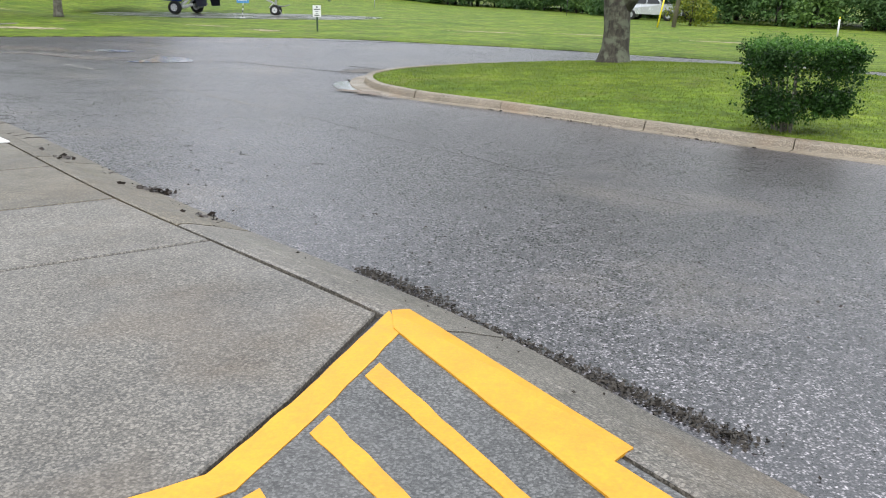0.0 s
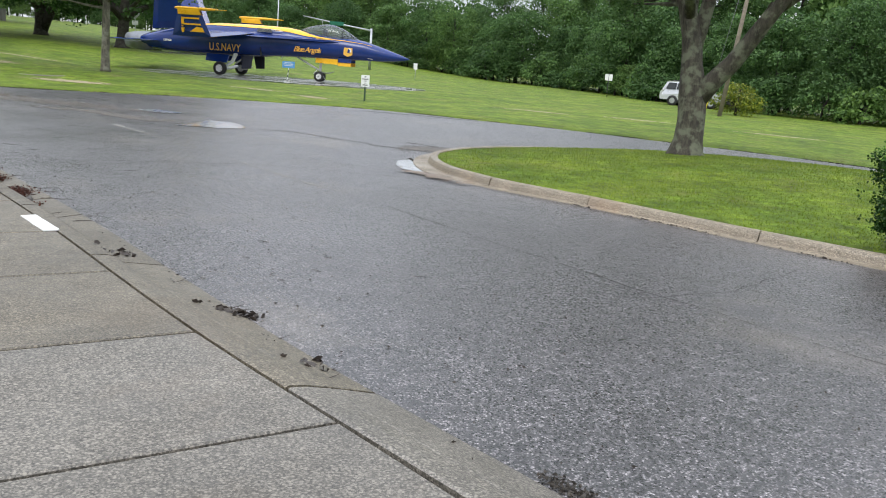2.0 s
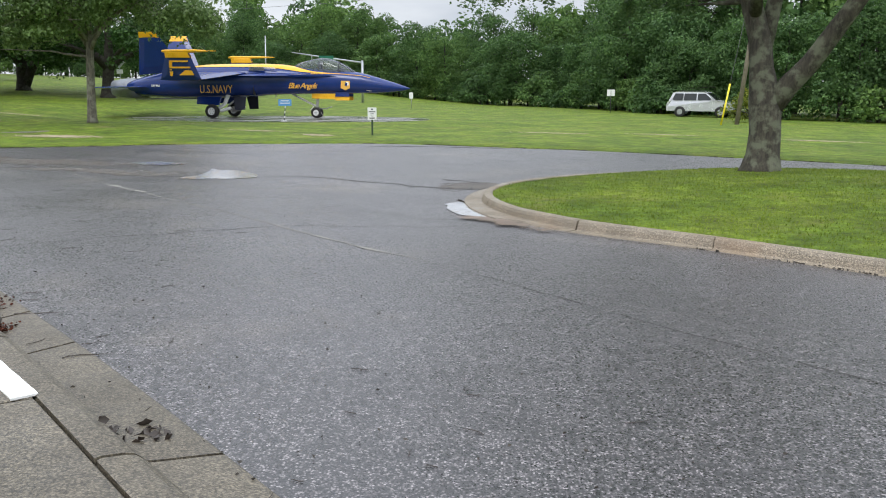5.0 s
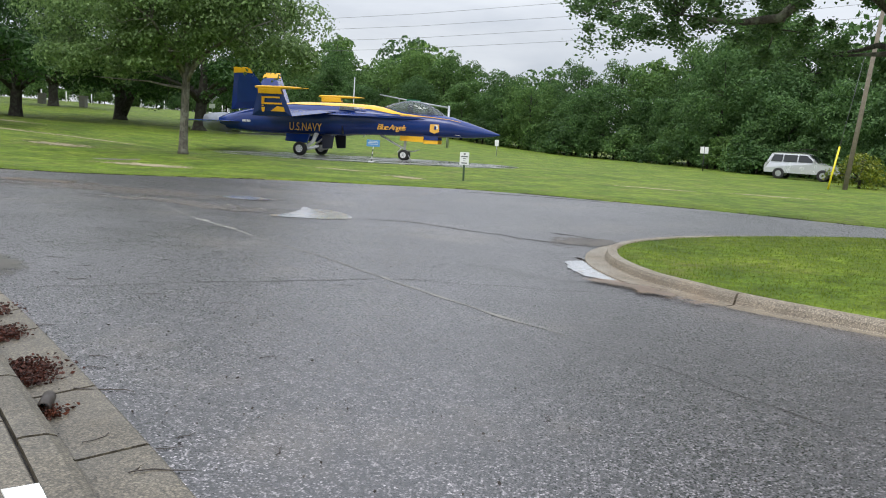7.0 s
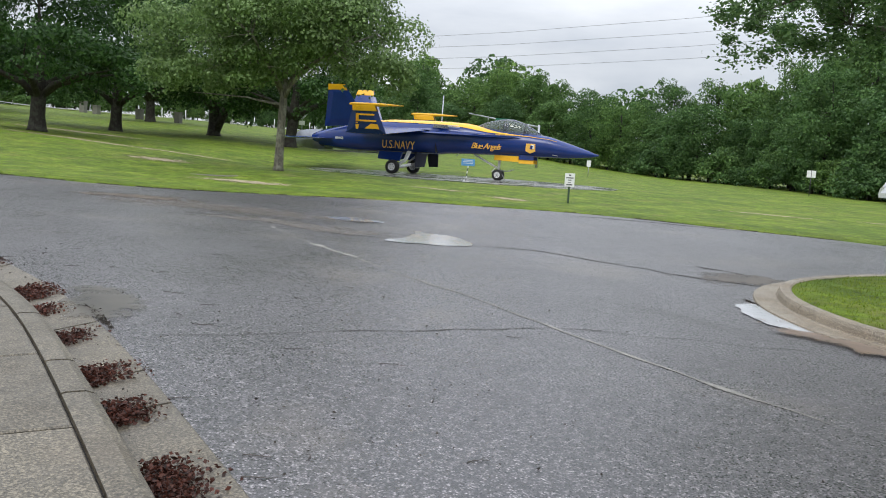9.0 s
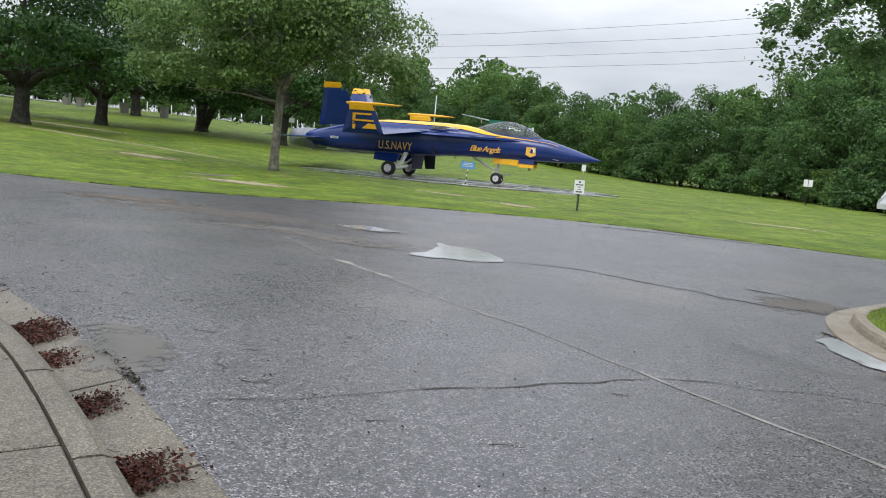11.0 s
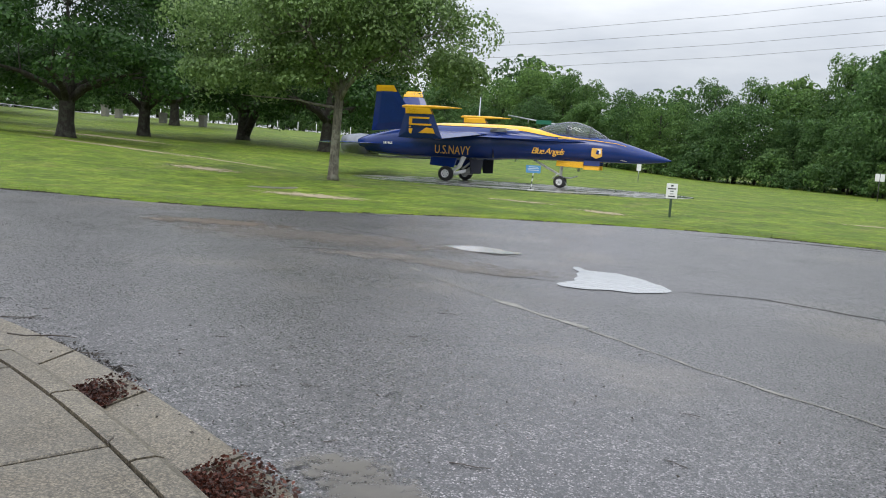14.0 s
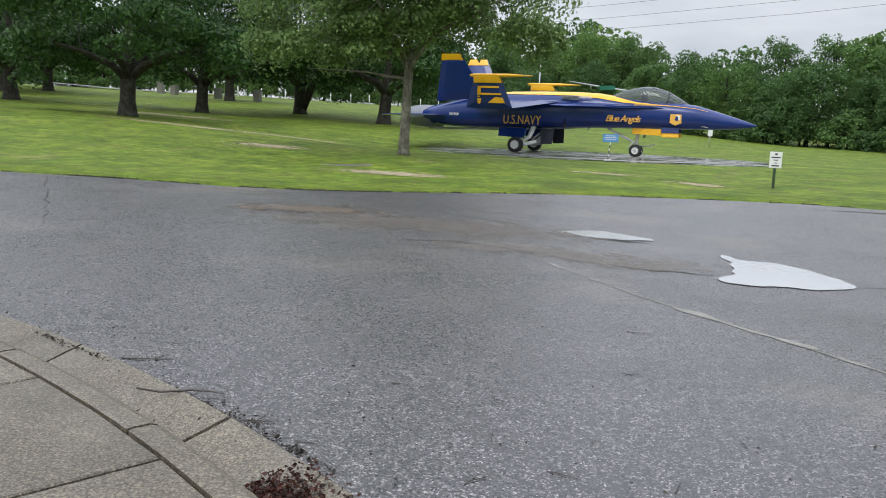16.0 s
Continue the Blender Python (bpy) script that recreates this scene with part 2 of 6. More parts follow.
def spline(points, per=8):
    """A smooth line through a few plan points."""
    p = [Vector(q) for q in points]
    p = [2 * p[0] - p[1], *p, 2 * p[-1] - p[-2]]
    out = []
    for a, b, c, d in zip(p, p[1:], p[2:], p[3:]):
        for i in range(per):
            t = i / per
            out.append(0.5 * (2 * b + (c - a) * t + (2 * a - 5 * b + 4 * c - d) * t * t + (3 * b - a - 3 * c + d) * t ** 3))
    return out + [p[-2]]


def offset(line, d):
    """The line moved d to its right."""
    out = []
    for i, q in enumerate(line):
        g = (line[min(i + 1, len(line) - 1)] - line[max(i - 1, 0)]).normalized()
        out.append(q + d * Vector((g.y, -g.x)))
    return out


def mesh_of(name, bm, mats, smooth=False):
    me = bpy.data.meshes.new(name)
    bm.normal_update()
    bm.to_mesh(me)
    bm.free()
    for m in mats if isinstance(mats, (list, tuple)) else [mats]:
        me.materials.append(m)
    if smooth:
        me.shade_smooth()
    return me


def part(name, bm, material, parent=None, label="", smooth=False):
    ob = new(name, mesh_of(name, bm, material, smooth))
    ob.parent = parent
    return tagged(ob, label)


def pydata(name, verts, faces, material, parent=None, label="", smooth=False):
    me = bpy.data.meshes.new(name)
    me.from_pydata([tuple(v) for v in verts], [], faces)
    for m in material if isinstance(material, (list, tuple)) else [material]:
        me.materials.append(m)
    if smooth:
        me.shade_smooth()
    ob = new(name, me)
    ob.parent = parent
    return tagged(ob, label)


def sheet(name, outer, holes, inner, height, material, **tags):
    """A triangulated sheet inside a plan outline, with holes, over a height function."""
    verts, edges = [], []
    for ring in [outer, *holes]:
        a = len(verts)
        verts += [Vector((q[0], q[1])) for q in ring]
        edges += [(a + i, a + (i + 1) % len(ring)) for i in range(len(ring))]
    verts += [Vector(q) for q in inner]
    v, _, f, _, _, _ = delaunay_2d_cdt(verts, edges, [], 1 if not holes else 2, 1e-4)
    if holes:
        f = [t for t in f if not any(inside(sum((v[i] for i in t), Vector((0, 0))) / len(t), h) for h in holes)]
        f = [t for t in f if inside(sum((v[i] for i in t), Vector((0, 0))) / len(t), outer)]
    ob = pydata(name, [(q.x, q.y, height(q.x, q.y)) for q in v], [tuple(t) for t in f], material, smooth=True)
    return tagged(ob, **tags)


def inside(q, ring):
    hit, n = False, len(ring)
    for i in range(n):
        a, b = ring[i], ring[(i + 1) % n]
        if (a[1] > q[1]) != (b[1] > q[1]) and q[0] < (b[0] - a[0]) * (q[1] - a[1]) / (b[1] - a[1]) + a[0]:
            hit = not hit
    return hit


def box(bm, x0, x1, y0, y1, z0, z1):
    v = [bm.verts.new((x, y, z)) for z in (z0, z1) for x, y in ((x0, y0), (x1, y0), (x1, y1), (x0, y1))]
    for q in ((3, 2, 1, 0), (4, 5, 6, 7), (0, 1, 5, 4), (1, 2, 6, 5), (2, 3, 7, 6), (3, 0, 4, 7)):
        bm.faces.new([v[i] for i in q])


def tube(bm, path, radii, sides=8, cap=True):
    """A round tube along a path, with a radius at each point."""
    path = [Vector(q) for q in path]
    rings = []
    side = None
    for i, q in enumerate(path):
        d = (path[min(i + 1, len(path) - 1)] - path[max(i - 1, 0)]).normalized()
        if side is None:
            side = d.orthogonal().normalized()
        side = (side - d * side.dot(d)).normalized()
        up = d.cross(side)
        rings.append([bm.verts.new(q + radii[i] * (math.cos(k * math.tau / sides) * side + math.sin(k * math.tau / sides) * up)) for k in range(sides)])
    for a, b in zip(rings, rings[1:]):
        for k in range(sides):
            bm.faces.new((a[k], a[(k + 1) % sides], b[(k + 1) % sides], b[k]))
    if cap:
        bm.faces.new(rings[0][::-1])
        bm.faces.new(rings[-1])


# ---------------------------------------------------------------- streets
KERB = spline([(3.6, 0.4), (1.55, 2.75), (0.32, 4.36), (-0.5, 5.42), (-2.33, 7.24), (-4.6, 9.72), (-6.85, 12.0), (-8.2, 13.2), (-9.6, 14.2),
               (-10.85, 14.9), (-12.3, 15.5), (-14.5, 16.1), (-20, 17.0), (-60, 22)])
GUTTER = 0.475  # width of kerb and gutter together
EDGE = offset(KERB, GUTTER)
ISLAND = spline([(18, 3.5), (10, 8.6), (4.75, 11.87), (2.36, 13.45), (0.5, 14.95), (-0.85, 15.95), (-1.6, 17.2), (-1.95, 18.7), (-1.6, 20.4), (-0.4, 21.9),
                 (1.6, 23.1), (4.2, 23.7), (8.85, 20.9), (14, 16.5), (26, 5.5)])
FAR_EDGE = spline([(-60, 31), (-30, 26.2), (-21.6, 25.1), (-17.7, 25.3), (-15.2, 26.8), (-11.6, 29.8), (-7.2, 31.9), (-3.5, 32.0), (1.9, 30.2), (5.2, 28.6), (11.0, 24.9), (18, 19.5), (32, 7.5)])
ISLE_FOOT = offset(ISLAND, -0.16)
ROAD_RING = [*EDGE, *FAR_EDGE, Vector((30, -14)), Vector((16, -14))]
LAWN_RING = [*ISLAND, Vector((23, 4.0))]


def road_z(x, y):
    return ground_z(x, y) + 0.006 * math.sin(x * 0.9 + 1.3 * math.sin(y * 0.5))


def isle_z(x, y):
    return ground_z(x, y) + 0.11 + 0.30 * step(min(math.hypot(x - 5.5, y - 19), 7.5), 7.5, 0)


grid = [(x * 0.8, y * 0.8) for x in range(-70, 40) for y in range(-16, 42)]
basins = [(cx + i * 0.3, cy + j * 0.3) for cx, cy in ((-7.1, 21.9), (-9.35, 23.95), (-2.9, 18.0)) for i in range(-9, 10) for j in range(-9, 10)]
fine = [(x * 0.4, y * 0.4) for x in range(-30, 12) for y in range(12, 50)]
road = sheet("road", ROAD_RING, [], [q for q in grid + fine + basins if inside(q, ROAD_RING)], road_z, ASPHALT,
      label="wet grey asphalt drive with pale stones showing", category="road", kind="structure")


def surface(ob, fallback):
    """Height of a finished sheet at a plan point."""
    tree = BVHTree.FromPolygons([v.co for v in ob.data.vertices], [tuple(p.vertices) for p in ob.data.polygons])

    def top(x, y):
        hit = tree.ray_cast(Vector((x, y, 30)), Vector((0, 0, -1)))[0]
        return fallback(x, y) if hit is None else hit.z
    return top


road_top = surface(road, road_z)
far = [(r * math.cos(a), 25 + r * math.sin(a)) for r in [6 * 1.16 ** k for k in range(40)] for a in [k * math.tau / 40 for k in range(40)]]
GROUND_RING = [Vector((3000 * math.cos(k * math.tau / 48), 3000 * math.sin(k * math.tau / 48))) for k in range(48)]


def open_z(x, y):
    if inside((x, y), ROAD_RING):
        return ground_z(x, y) - 0.12
    z = ground_z(max(-90, min(80, x)), max(-30, min(110, y)))
    return z + (-0.10 if near_kerb(x, y) else 0.015)


def near_kerb(x, y):
    return any((x - q.x) ** 2 + (y - q.y) ** 2 < 25 for q in KERB[::6]) and not inside((x, y), FAR_SIDE)


FAR_SIDE = [*FAR_EDGE, Vector((400, 400)), Vector((-400, 400))]
ground = sheet("ground", GROUND_RING, [], [q for q in grid + far] + [tuple(q) for q in FAR_EDGE] + [tuple(q) for q in offset(FAR_EDGE, 0.12)] + [tuple(q) for q in offset(FAR_EDGE, -0.12)],
      open_z, GRASS, label="bright green mown lawn with sandy patches", category="lawn", kind="structure")
lawn_top = surface(ground, open_z)
lawn_inner = [(x * 0.5, y * 0.5) for x in range(-6, 60) for y in range(4, 50)]
sheet("island_lawn", LAWN_RING, [], [q for q in lawn_inner if inside(q, LAWN_RING)], isle_z, GRASS,
      label="mown green lawn of the traffic island", category="lawn", kind="structure")


# ---------------------------------------------------------------- near kerb and sidewalk
def slab_z(x, y):
    return 0.05 + 0.0075 * x


LENGTHS = [0.0]
for a, b in zip(KERB, KERB[1:]):
    LENGTHS.append(LENGTHS[-1] + (b - a).length)


def along(d):
    """Point and heading of the kerb line d metres from its start."""
    for i in range(len(KERB) - 1):
        if LENGTHS[i + 1] >= d:
            f = (d - LENGTHS[i]) / (LENGTHS[i + 1] - LENGTHS[i])
            g = (KERB[min(i + 2, len(KERB) - 1)] - KERB[max(i - 1, 0)]).normalized()
            return KERB[i].lerp(KERB[i + 1], f), g
    return KERB[-1], (KERB[-1] - KERB[-2]).normalized()


def station(x, y):
    """Distance along the kerb line of the point nearest to x, y."""
    p, best = Vector((x, y)), (1e9, 0.0)
    for a, b, d in zip(KERB, KERB[1:], LENGTHS):
        if (a - p).length_squared < 9:
            e = b - a
            f = min(1, max(0, (p - a).dot(e) / e.length_squared))
            best = min(best, ((a + e * f - p).length, d + f * e.length))
    if best[0] < 1e8:
        return best[1]
    return min(zip(((q - p).length for q in KERB), LENGTHS))[1]


def kerb_section(d):
    """Offsets and heights across kerb and gutter: flush at the ramp, a raised kerb further on."""
    q, g = along(d)
    n = Vector((g.y, -g.x))
    w = step(d, D0 + 3.3, D0 + 6.0)
    zs = slab_z(q.x, q.y)
    e = q + n * GUTTER
    ze = ground_z(e.x, e.y) + 0.012
    row = []
    for off, flat, high in ((0.0, zs, zs), (0.02, zs + 0.004, zs + 0.004), (0.10, zs - 0.012, zs + 0.002), (0.135, zs - 0.022, zs - 0.012), (0.16, zs - 0.03, zs - 0.06),
                            (0.178, zs - 0.036, zs - 0.112), (0.20, zs - 0.04, zs - 0.122), (GUTTER - 0.01, ze, ze), (GUTTER, ze - 0.006, ze - 0.006)):
        p = q + n * off
        row.append((p.x, p.y, flat + (high - flat) * w))
    p = q + n * GUTTER
    return [(q.x, q.y, zs - 0.15), *row, (p.x, p.y, ze - 0.1)]


D0 = station(-0.42, 5.42)
kerb = tagged(new("kerb"), "pale concrete kerb and gutter along the sidewalk", "kerb", kind="structure")
cuts = [0.0, D0 - 4, D0 - 2.0, station(-0.3, 5.15) + 0.0, station(-1.75, 6.62), station(-3.45, 8.5), *(station(*p) for p in ((-4.36, 10.19), (-4.94, 10.82), (-5.91, 11.68), (-6.31, 12.1), (-7.2, 12.95), (-8.29, 13.89), (-9.15, 14.5), (-10.03, 14.93)))]
while cuts[-1] < LENGTHS[-1] - 3:
    cuts.append(cuts[-1] + (1.5 if cuts[-1] < D0 + 16 else 3.0))
for a, b in zip(cuts, cuts[1:]):
    n = max(2, round((b - a) / 0.2))
    rows = [kerb_section(a + 0.011 + (b - a - 0.022) * i / n) for i in range(n + 1)]
    m = len(rows[0])
    faces = [(i * m + j, i * m + j + 1, (i + 1) * m + j + 1, (i + 1) * m + j) for i in range(n) for j in range(m - 1)]
    faces += [tuple(range(m))[::-1], tuple(n * m + j for j in range(m))]
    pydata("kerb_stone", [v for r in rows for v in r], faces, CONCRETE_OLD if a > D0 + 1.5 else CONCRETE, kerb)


def slab(ring, material, parent, top=slab_z, name="slab", gap=0.0125, label=""):
    """A paving slab over a plan ring, with eased edges and a narrow joint round it."""
    c = sum((Vector(q) for q in ring), Vector((0, 0))) / len(ring)

    def shrink(d):
        out = []
        k = len(ring)
        for i in range(k):
            p0, p1, p2 = Vector(ring[i - 1]), Vector(ring[i]), Vector(ring[(i + 1) % k])
            e0, e1 = (p1 - p0).normalized(), (p2 - p1).normalized()
            n0, n1 = Vector((-e0.y, e0.x)), Vector((-e1.y, e1.x))
            nn = (n0 + n1)
            nn = nn / max(0.3, nn.length_squared) * 2
            s = 1 if area > 0 else -1
            out.append(p1 + s * d * nn)
        return out
    area = sum(a[0] * b[1] - b[0] * a[1] for a, b in zip(ring, [*ring[1:], ring[0]]))
    tops, mids = shrink(gap + 0.007), shrink(gap)
    k = len(ring)
    verts = [(q.x, q.y, top(q.x, q.y)) for q in tops] + [(q.x, q.y, top(q.x, q.y) - 0.007) for q in mids] + [(q.x, q.y, top(q.x, q.y) - 0.1) for q in mids]
    order = range(k) if area > 0 else range(k - 1, -1, -1)
    faces = [tuple(order)]
    for i in range(k):
        j = (i + 1) % k
        for o in (0, k):
            f = (o + i, o + k + i, o + k + j, o + j)
            faces.append(f if area > 0 else f[::-1])
    return pydata(name, verts, faces, material, parent, label)


beds = [kerb_section(D0 - 4 + 0.25 * k)[1:-1] for k in range(110)]
tagged(pydata("gutter_bed", [(x, y, z - 0.03) for r in beds for x, y, z in r], [(i * 9 + j, i * 9 + j + 1, (i + 1) * 9 + j + 1, (i + 1) * 9 + j) for i in range(109) for j in range(8)], CRACKMAT),
       "dark earth in the kerb joints", "joint", kind="structure")
sidewalk = tagged(new("sidewalk"), "wet speckled concrete sidewalk of large slabs", "sidewalk", kind="structure")
J3 = station(-1.45, 6.38)
marks = [J3 + d for d in (0, 1.22, 2.48, 3.7, 5.0, 6.45, 7.65, 8.95, 10.3, 11.7, *(13.0 + 1.25 * k for k in range(12)))]
for a, b in zip(marks, marks[1:]):
    (pa, ga), (pb, gb) = along(a), along(b)
    na, nb = Vector((-ga.y, ga.x)), Vector((-gb.y, gb.x))
    na = (na + Vector((-0.2, 0.12)) * (1 - step(a, J3 + 4, J3 + 8))).normalized()
    nb = (nb + Vector((-0.2, 0.12)) * (1 - step(b, J3 + 4, J3 + 8))).normalized()
    for o0, o1 in ((0.0, 2.4), (2.4, 4.8)):
        mid = along((a + b) / 2)
        ring = [pa + na * o0, pb + nb * o0, pb + nb * o1, pa + na * o1]
        if o0 == 0:
            ring.insert(1, mid[0])
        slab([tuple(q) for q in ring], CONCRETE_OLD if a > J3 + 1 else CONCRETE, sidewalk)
# the large slab beside the ramp, the ramp itself and what lies behind the start
pj, gj = along(J3)
nj = (Vector((-gj.y, gj.x)) + Vector((-0.2, 0.12))).normalized()
tip = Vector((-0.46, 5.40))
fold, fold2 = Vector((-0.84, 4.15)), Vector((-1.35, 3.78))
slab([tuple(q) for q in (along(D0 + 0.012)[0], pj, pj + nj * 2.4, Vector((-3.6, 3.4)), Vector((-1.9, 3.4)), fold2, fold, Vector((-0.675, 4.63)))], CONCRETE, sidewalk)
slab([(-1.35, 3.78), (-1.9, 3.4), (-1.9, 0.4), (0.2, 0.4)], CONCRETE, sidewalk)
slab([(-1.9, 3.4), (-3.6, 3.4), (-5.5, 1.5), (-3.5, -1.0), (-1.9, 0.4)], CONCRETE, sidewalk)
ramp_edge = [along(d)[0] for d in (D0, D0 - 0.7, D0 - 1.4, D0 - 2.2, D0 - 3.4, D0 - 4.6)]
slab([tuple(q) for q in (*ramp_edge, Vector((0.2, 0.4)), fold2, fold, Vector((-0.675, 4.63)))], RAMPDARK, sidewalk, label="darker concrete of the kerb ramp")


# dark earth that shows in the joints
bed = [along(d)[0] for d in [D0 - 4.6 + 0.4 * k for k in range(70)]]
back = offset(bed, -5.0)
tagged(pydata("joint_bed", [(q.x, q.y, slab_z(q.x, q.y) - 0.028) for q in offset(bed, 0.02)] + [(q.x, q.y, slab_z(q.x, q.y) - 0.028) for q in back],
              [(i, i + 1, i + 1 + len(bed), i + len(bed)) for i in range(len(bed) - 1)], CRACKMAT), "dark earth in the slab joints", "joint", kind="structure")


# ---------------------------------------------------------------- paint
def strip(name, ring, material, parent, lift=0.004, top=slab_z):
    """A thin coat of paint over a plan ring."""
    k = len(ring)
    area = sum(a[0] * b[1] - b[0] * a[1] for a, b in zip(ring, [*ring[1:], ring[0]]))
    if area < 0:
        ring = ring[::-1]
    # fine steps along the outline, a little uneven
    fine = []
    for i in range(k):
        a, b = Vector(ring[i]), Vector(ring[(i + 1) % k])
        m = max(1, int((b - a).length / 0.05))
        for j in range(m):
            p = a.lerp(b, j / m)
            if j:
                p += Vector((noise.noise((p.x * 9, p.y * 9, 1)), noise.noise((p.x * 9, p.y * 9, 5)))) * 0.006
            fine.append(p)
    k = len(fine)
    verts = [(q.x, q.y, top(q.x, q.y) + lift) for q in fine] + [(q.x, q.y, top(q.x, q.y) - 0.002) for q in fine]
    lo, hi = (min(q.x for q in fine), min(q.y for q in fine)), (max(q.x for q in fine), max(q.y for q in fine))
    grain = [Vector((lo[0] + i * 0.045, lo[1] + j * 0.045)) for i in range(int((hi[0] - lo[0]) / 0.045) + 1) for j in range(int((hi[1] - lo[1]) / 0.045) + 1)]
    grain = [q for q in grain if inside(q, fine)]
    v2, _, f2, _, _, _ = delaunay_2d_cdt(fine + grain, [(i, (i + 1) % k) for i in range(k)], [], 1, 1e-6)
    verts = [(q.x, q.y, top(q.x, q.y) + lift) for q in v2] + [(q.x, q.y, top(q.x, q.y) - 0.002) for q in fine]
    faces = [tuple(t) for t in f2] + [(i, i + len(v2), (i + 1) % k + len(v2), (i + 1) % k) for i in range(k)]
    return pydata(name, verts, faces, material, parent)


def across_z(x, y):
    """Top of kerb and gutter where it is flush, for the paint that runs over it."""
    d = station(x, y)
    q, g = along(d)
    off = (Vector((x, y)) - q).dot(Vector((g.y, -g.x)))
    return slab_z(x, y) + (0.0 if off < 0.03 else -0.16 * (off - 0.03))


marking = tagged(new("ramp_marking"), "fresh yellow painted border and hatching on the kerb ramp", "road marking")
strip("border_line", [(-0.43, 5.40), (-0.66, 4.62), (-0.82, 4.17), (-1.35, 3.80), (-1.30, 3.66), (-0.72, 4.10), (-0.55, 4.58), (-0.36, 5.20)], YELLOWPAINT, marking)
strip("kerb_line", [(-0.42, 5.405), (-0.35, 5.455), (0.38, 4.36), (0.31, 4.28), (1.1, 3.2), (1.0, 3.12), (0.28, 4.08), (-0.395, 5.21)], YELLOWPAINT, marking, 0.008, across_z)
for a, b, c, d in (((-0.46, 4.97), (0.06, 4.10), (-0.01, 4.10), (-0.50, 4.86)), ((-0.58, 4.58), (-0.25, 4.08), (-0.34, 4.08), (-0.62, 4.47)), ((-0.70, 4.18), (-0.55, 3.94), (-0.64, 3.94), (-0.76, 4.10))):
    e = Vector((0.62, -1.0)) * 0.9
    a, d = tuple(Vector(a) + e * 0.075), tuple(Vector(d) + e * 0.075)
    strip("hatch_line", [a, b, tuple(Vector(b) + e), tuple(Vector(c) + e), c, d], YELLOWPAINT, marking)
white = tagged(new("white_mark"), "short white painted bar on the sidewalk edge", "road marking")
strip("bar", [(-4.49, 9.44), (-4.41, 9.51), (-4.00, 9.09), (-4.08, 9.02)], WHITEPAINT, white, 0.008, across_z)

# ---------------------------------------------------------------- island kerb
isle_kerb = tagged(new("island_kerb"), "weathered tan concrete kerb round the island", "kerb", kind="structure")
ilen = [0.0]
for a, b in zip(ISLAND, ISLAND[1:]):
    ilen.append(ilen[-1] + (b - a).length)


def isle_along(d):
    for i in range(len(ISLAND) - 1):
        if ilen[i + 1] >= d:
            return ISLAND[i].lerp(ISLAND[i + 1], (d - ilen[i]) / (ilen[i + 1] - ilen[i])), (ISLAND[min(i + 2, len(ISLAND) - 1)] - ISLAND[max(i - 1, 0)]).normalized()
    return ISLAND[-1], (ISLAND[-1] - ISLAND[-2]).normalized()


def isle_station(x, y):
    return min(zip(((q - Vector((x, y))).length for q in ISLAND), ilen))[1]


def isle_section(d):
    q, g = isle_along(d)
    n = Vector((-g.y, g.x))
    zb = ground_z(q.x, q.y)
    out = []
    for off, z in ((0.0, -0.05), (0.0, 0.118), (0.02, 0.135), (0.10, 0.14), (0.135, 0.128), (0.155, 0.09), (0.172, 0.03), (0.19, 0.02), (0.44, 0.018), (0.455, -0.03)):
        p = q + n * off
        out.append((p.x, p.y, zb + z))
    return out


icuts = sorted([0.0, *(isle_station(*p) for p in ((3.65, 11.9), (2.3, 13.2), (0.48, 15.1), (-0.95, 15.9)))])
while icuts[-1] < ilen[-1] - 2:
    icuts.append(icuts[-1] + 2.4)
extra = []
d = icuts[1] - 2.3
while d > 1:
    extra.append(d)
    d -= 2.3
icuts = sorted(icuts + extra)
for a, b in zip(icuts, icuts[1:]):
    n = max(2, round((b - a) / 0.25))
    rows = [isle_section(a + 0.006 + (b - a - 0.012) * i / n) for i in range(n + 1)]
    m = len(rows[0])
    faces = [(i * m + j + 1, i * m + j, (i + 1) * m + j, (i + 1) * m + j + 1) for i in range(n) for j in range(m - 1)]
    faces += [tuple(range(m)), tuple(n * m + j for j in range(m))[::-1]]
    pydata("kerb_stone", [v for r in rows for v in r], faces, KERBMAT, isle_kerb)


# ---------------------------------------------------------------- trees
def leaf_mesh(centres, spread, per, size, rng, flat=0.8):
    """Many small folded leaves scattered round clump centres: vertices and faces."""
    c = np.repeat(np.asarray(centres), per, axis=0)
    n = len(c)
    q = rng.normal(size=(n, 3)) * (np.repeat(np.asarray(spread), per)[:, None] * np.array([0.5, 0.5, 0.5 * flat]))
    p = c + q
    d = rng.normal(size=(n, 3))
    d /= np.linalg.norm(d, axis=1)[:, None]
    d[:, 2] *= 0.6
    e = np.cross(d, rng.normal(size=(n, 3)))
    e /= np.linalg.norm(e, axis=1)[:, None]
    s = size * rng.uniform(0.6, 1.4, size=(n, 1))
    k = np.cross(d, e) * s * 0.12
    verts = np.stack([p - d * s * 0.5, p + e * s * 0.28 + k, p + d * s * 0.5, p - e * s * 0.28 + k], 1).reshape(-1, 3)
    i = np.arange(n)[:, None] * 4
    return verts, np.concatenate([i, i + 1, i + 2, i, i + 2, i + 3], 1).reshape(-1, 3)


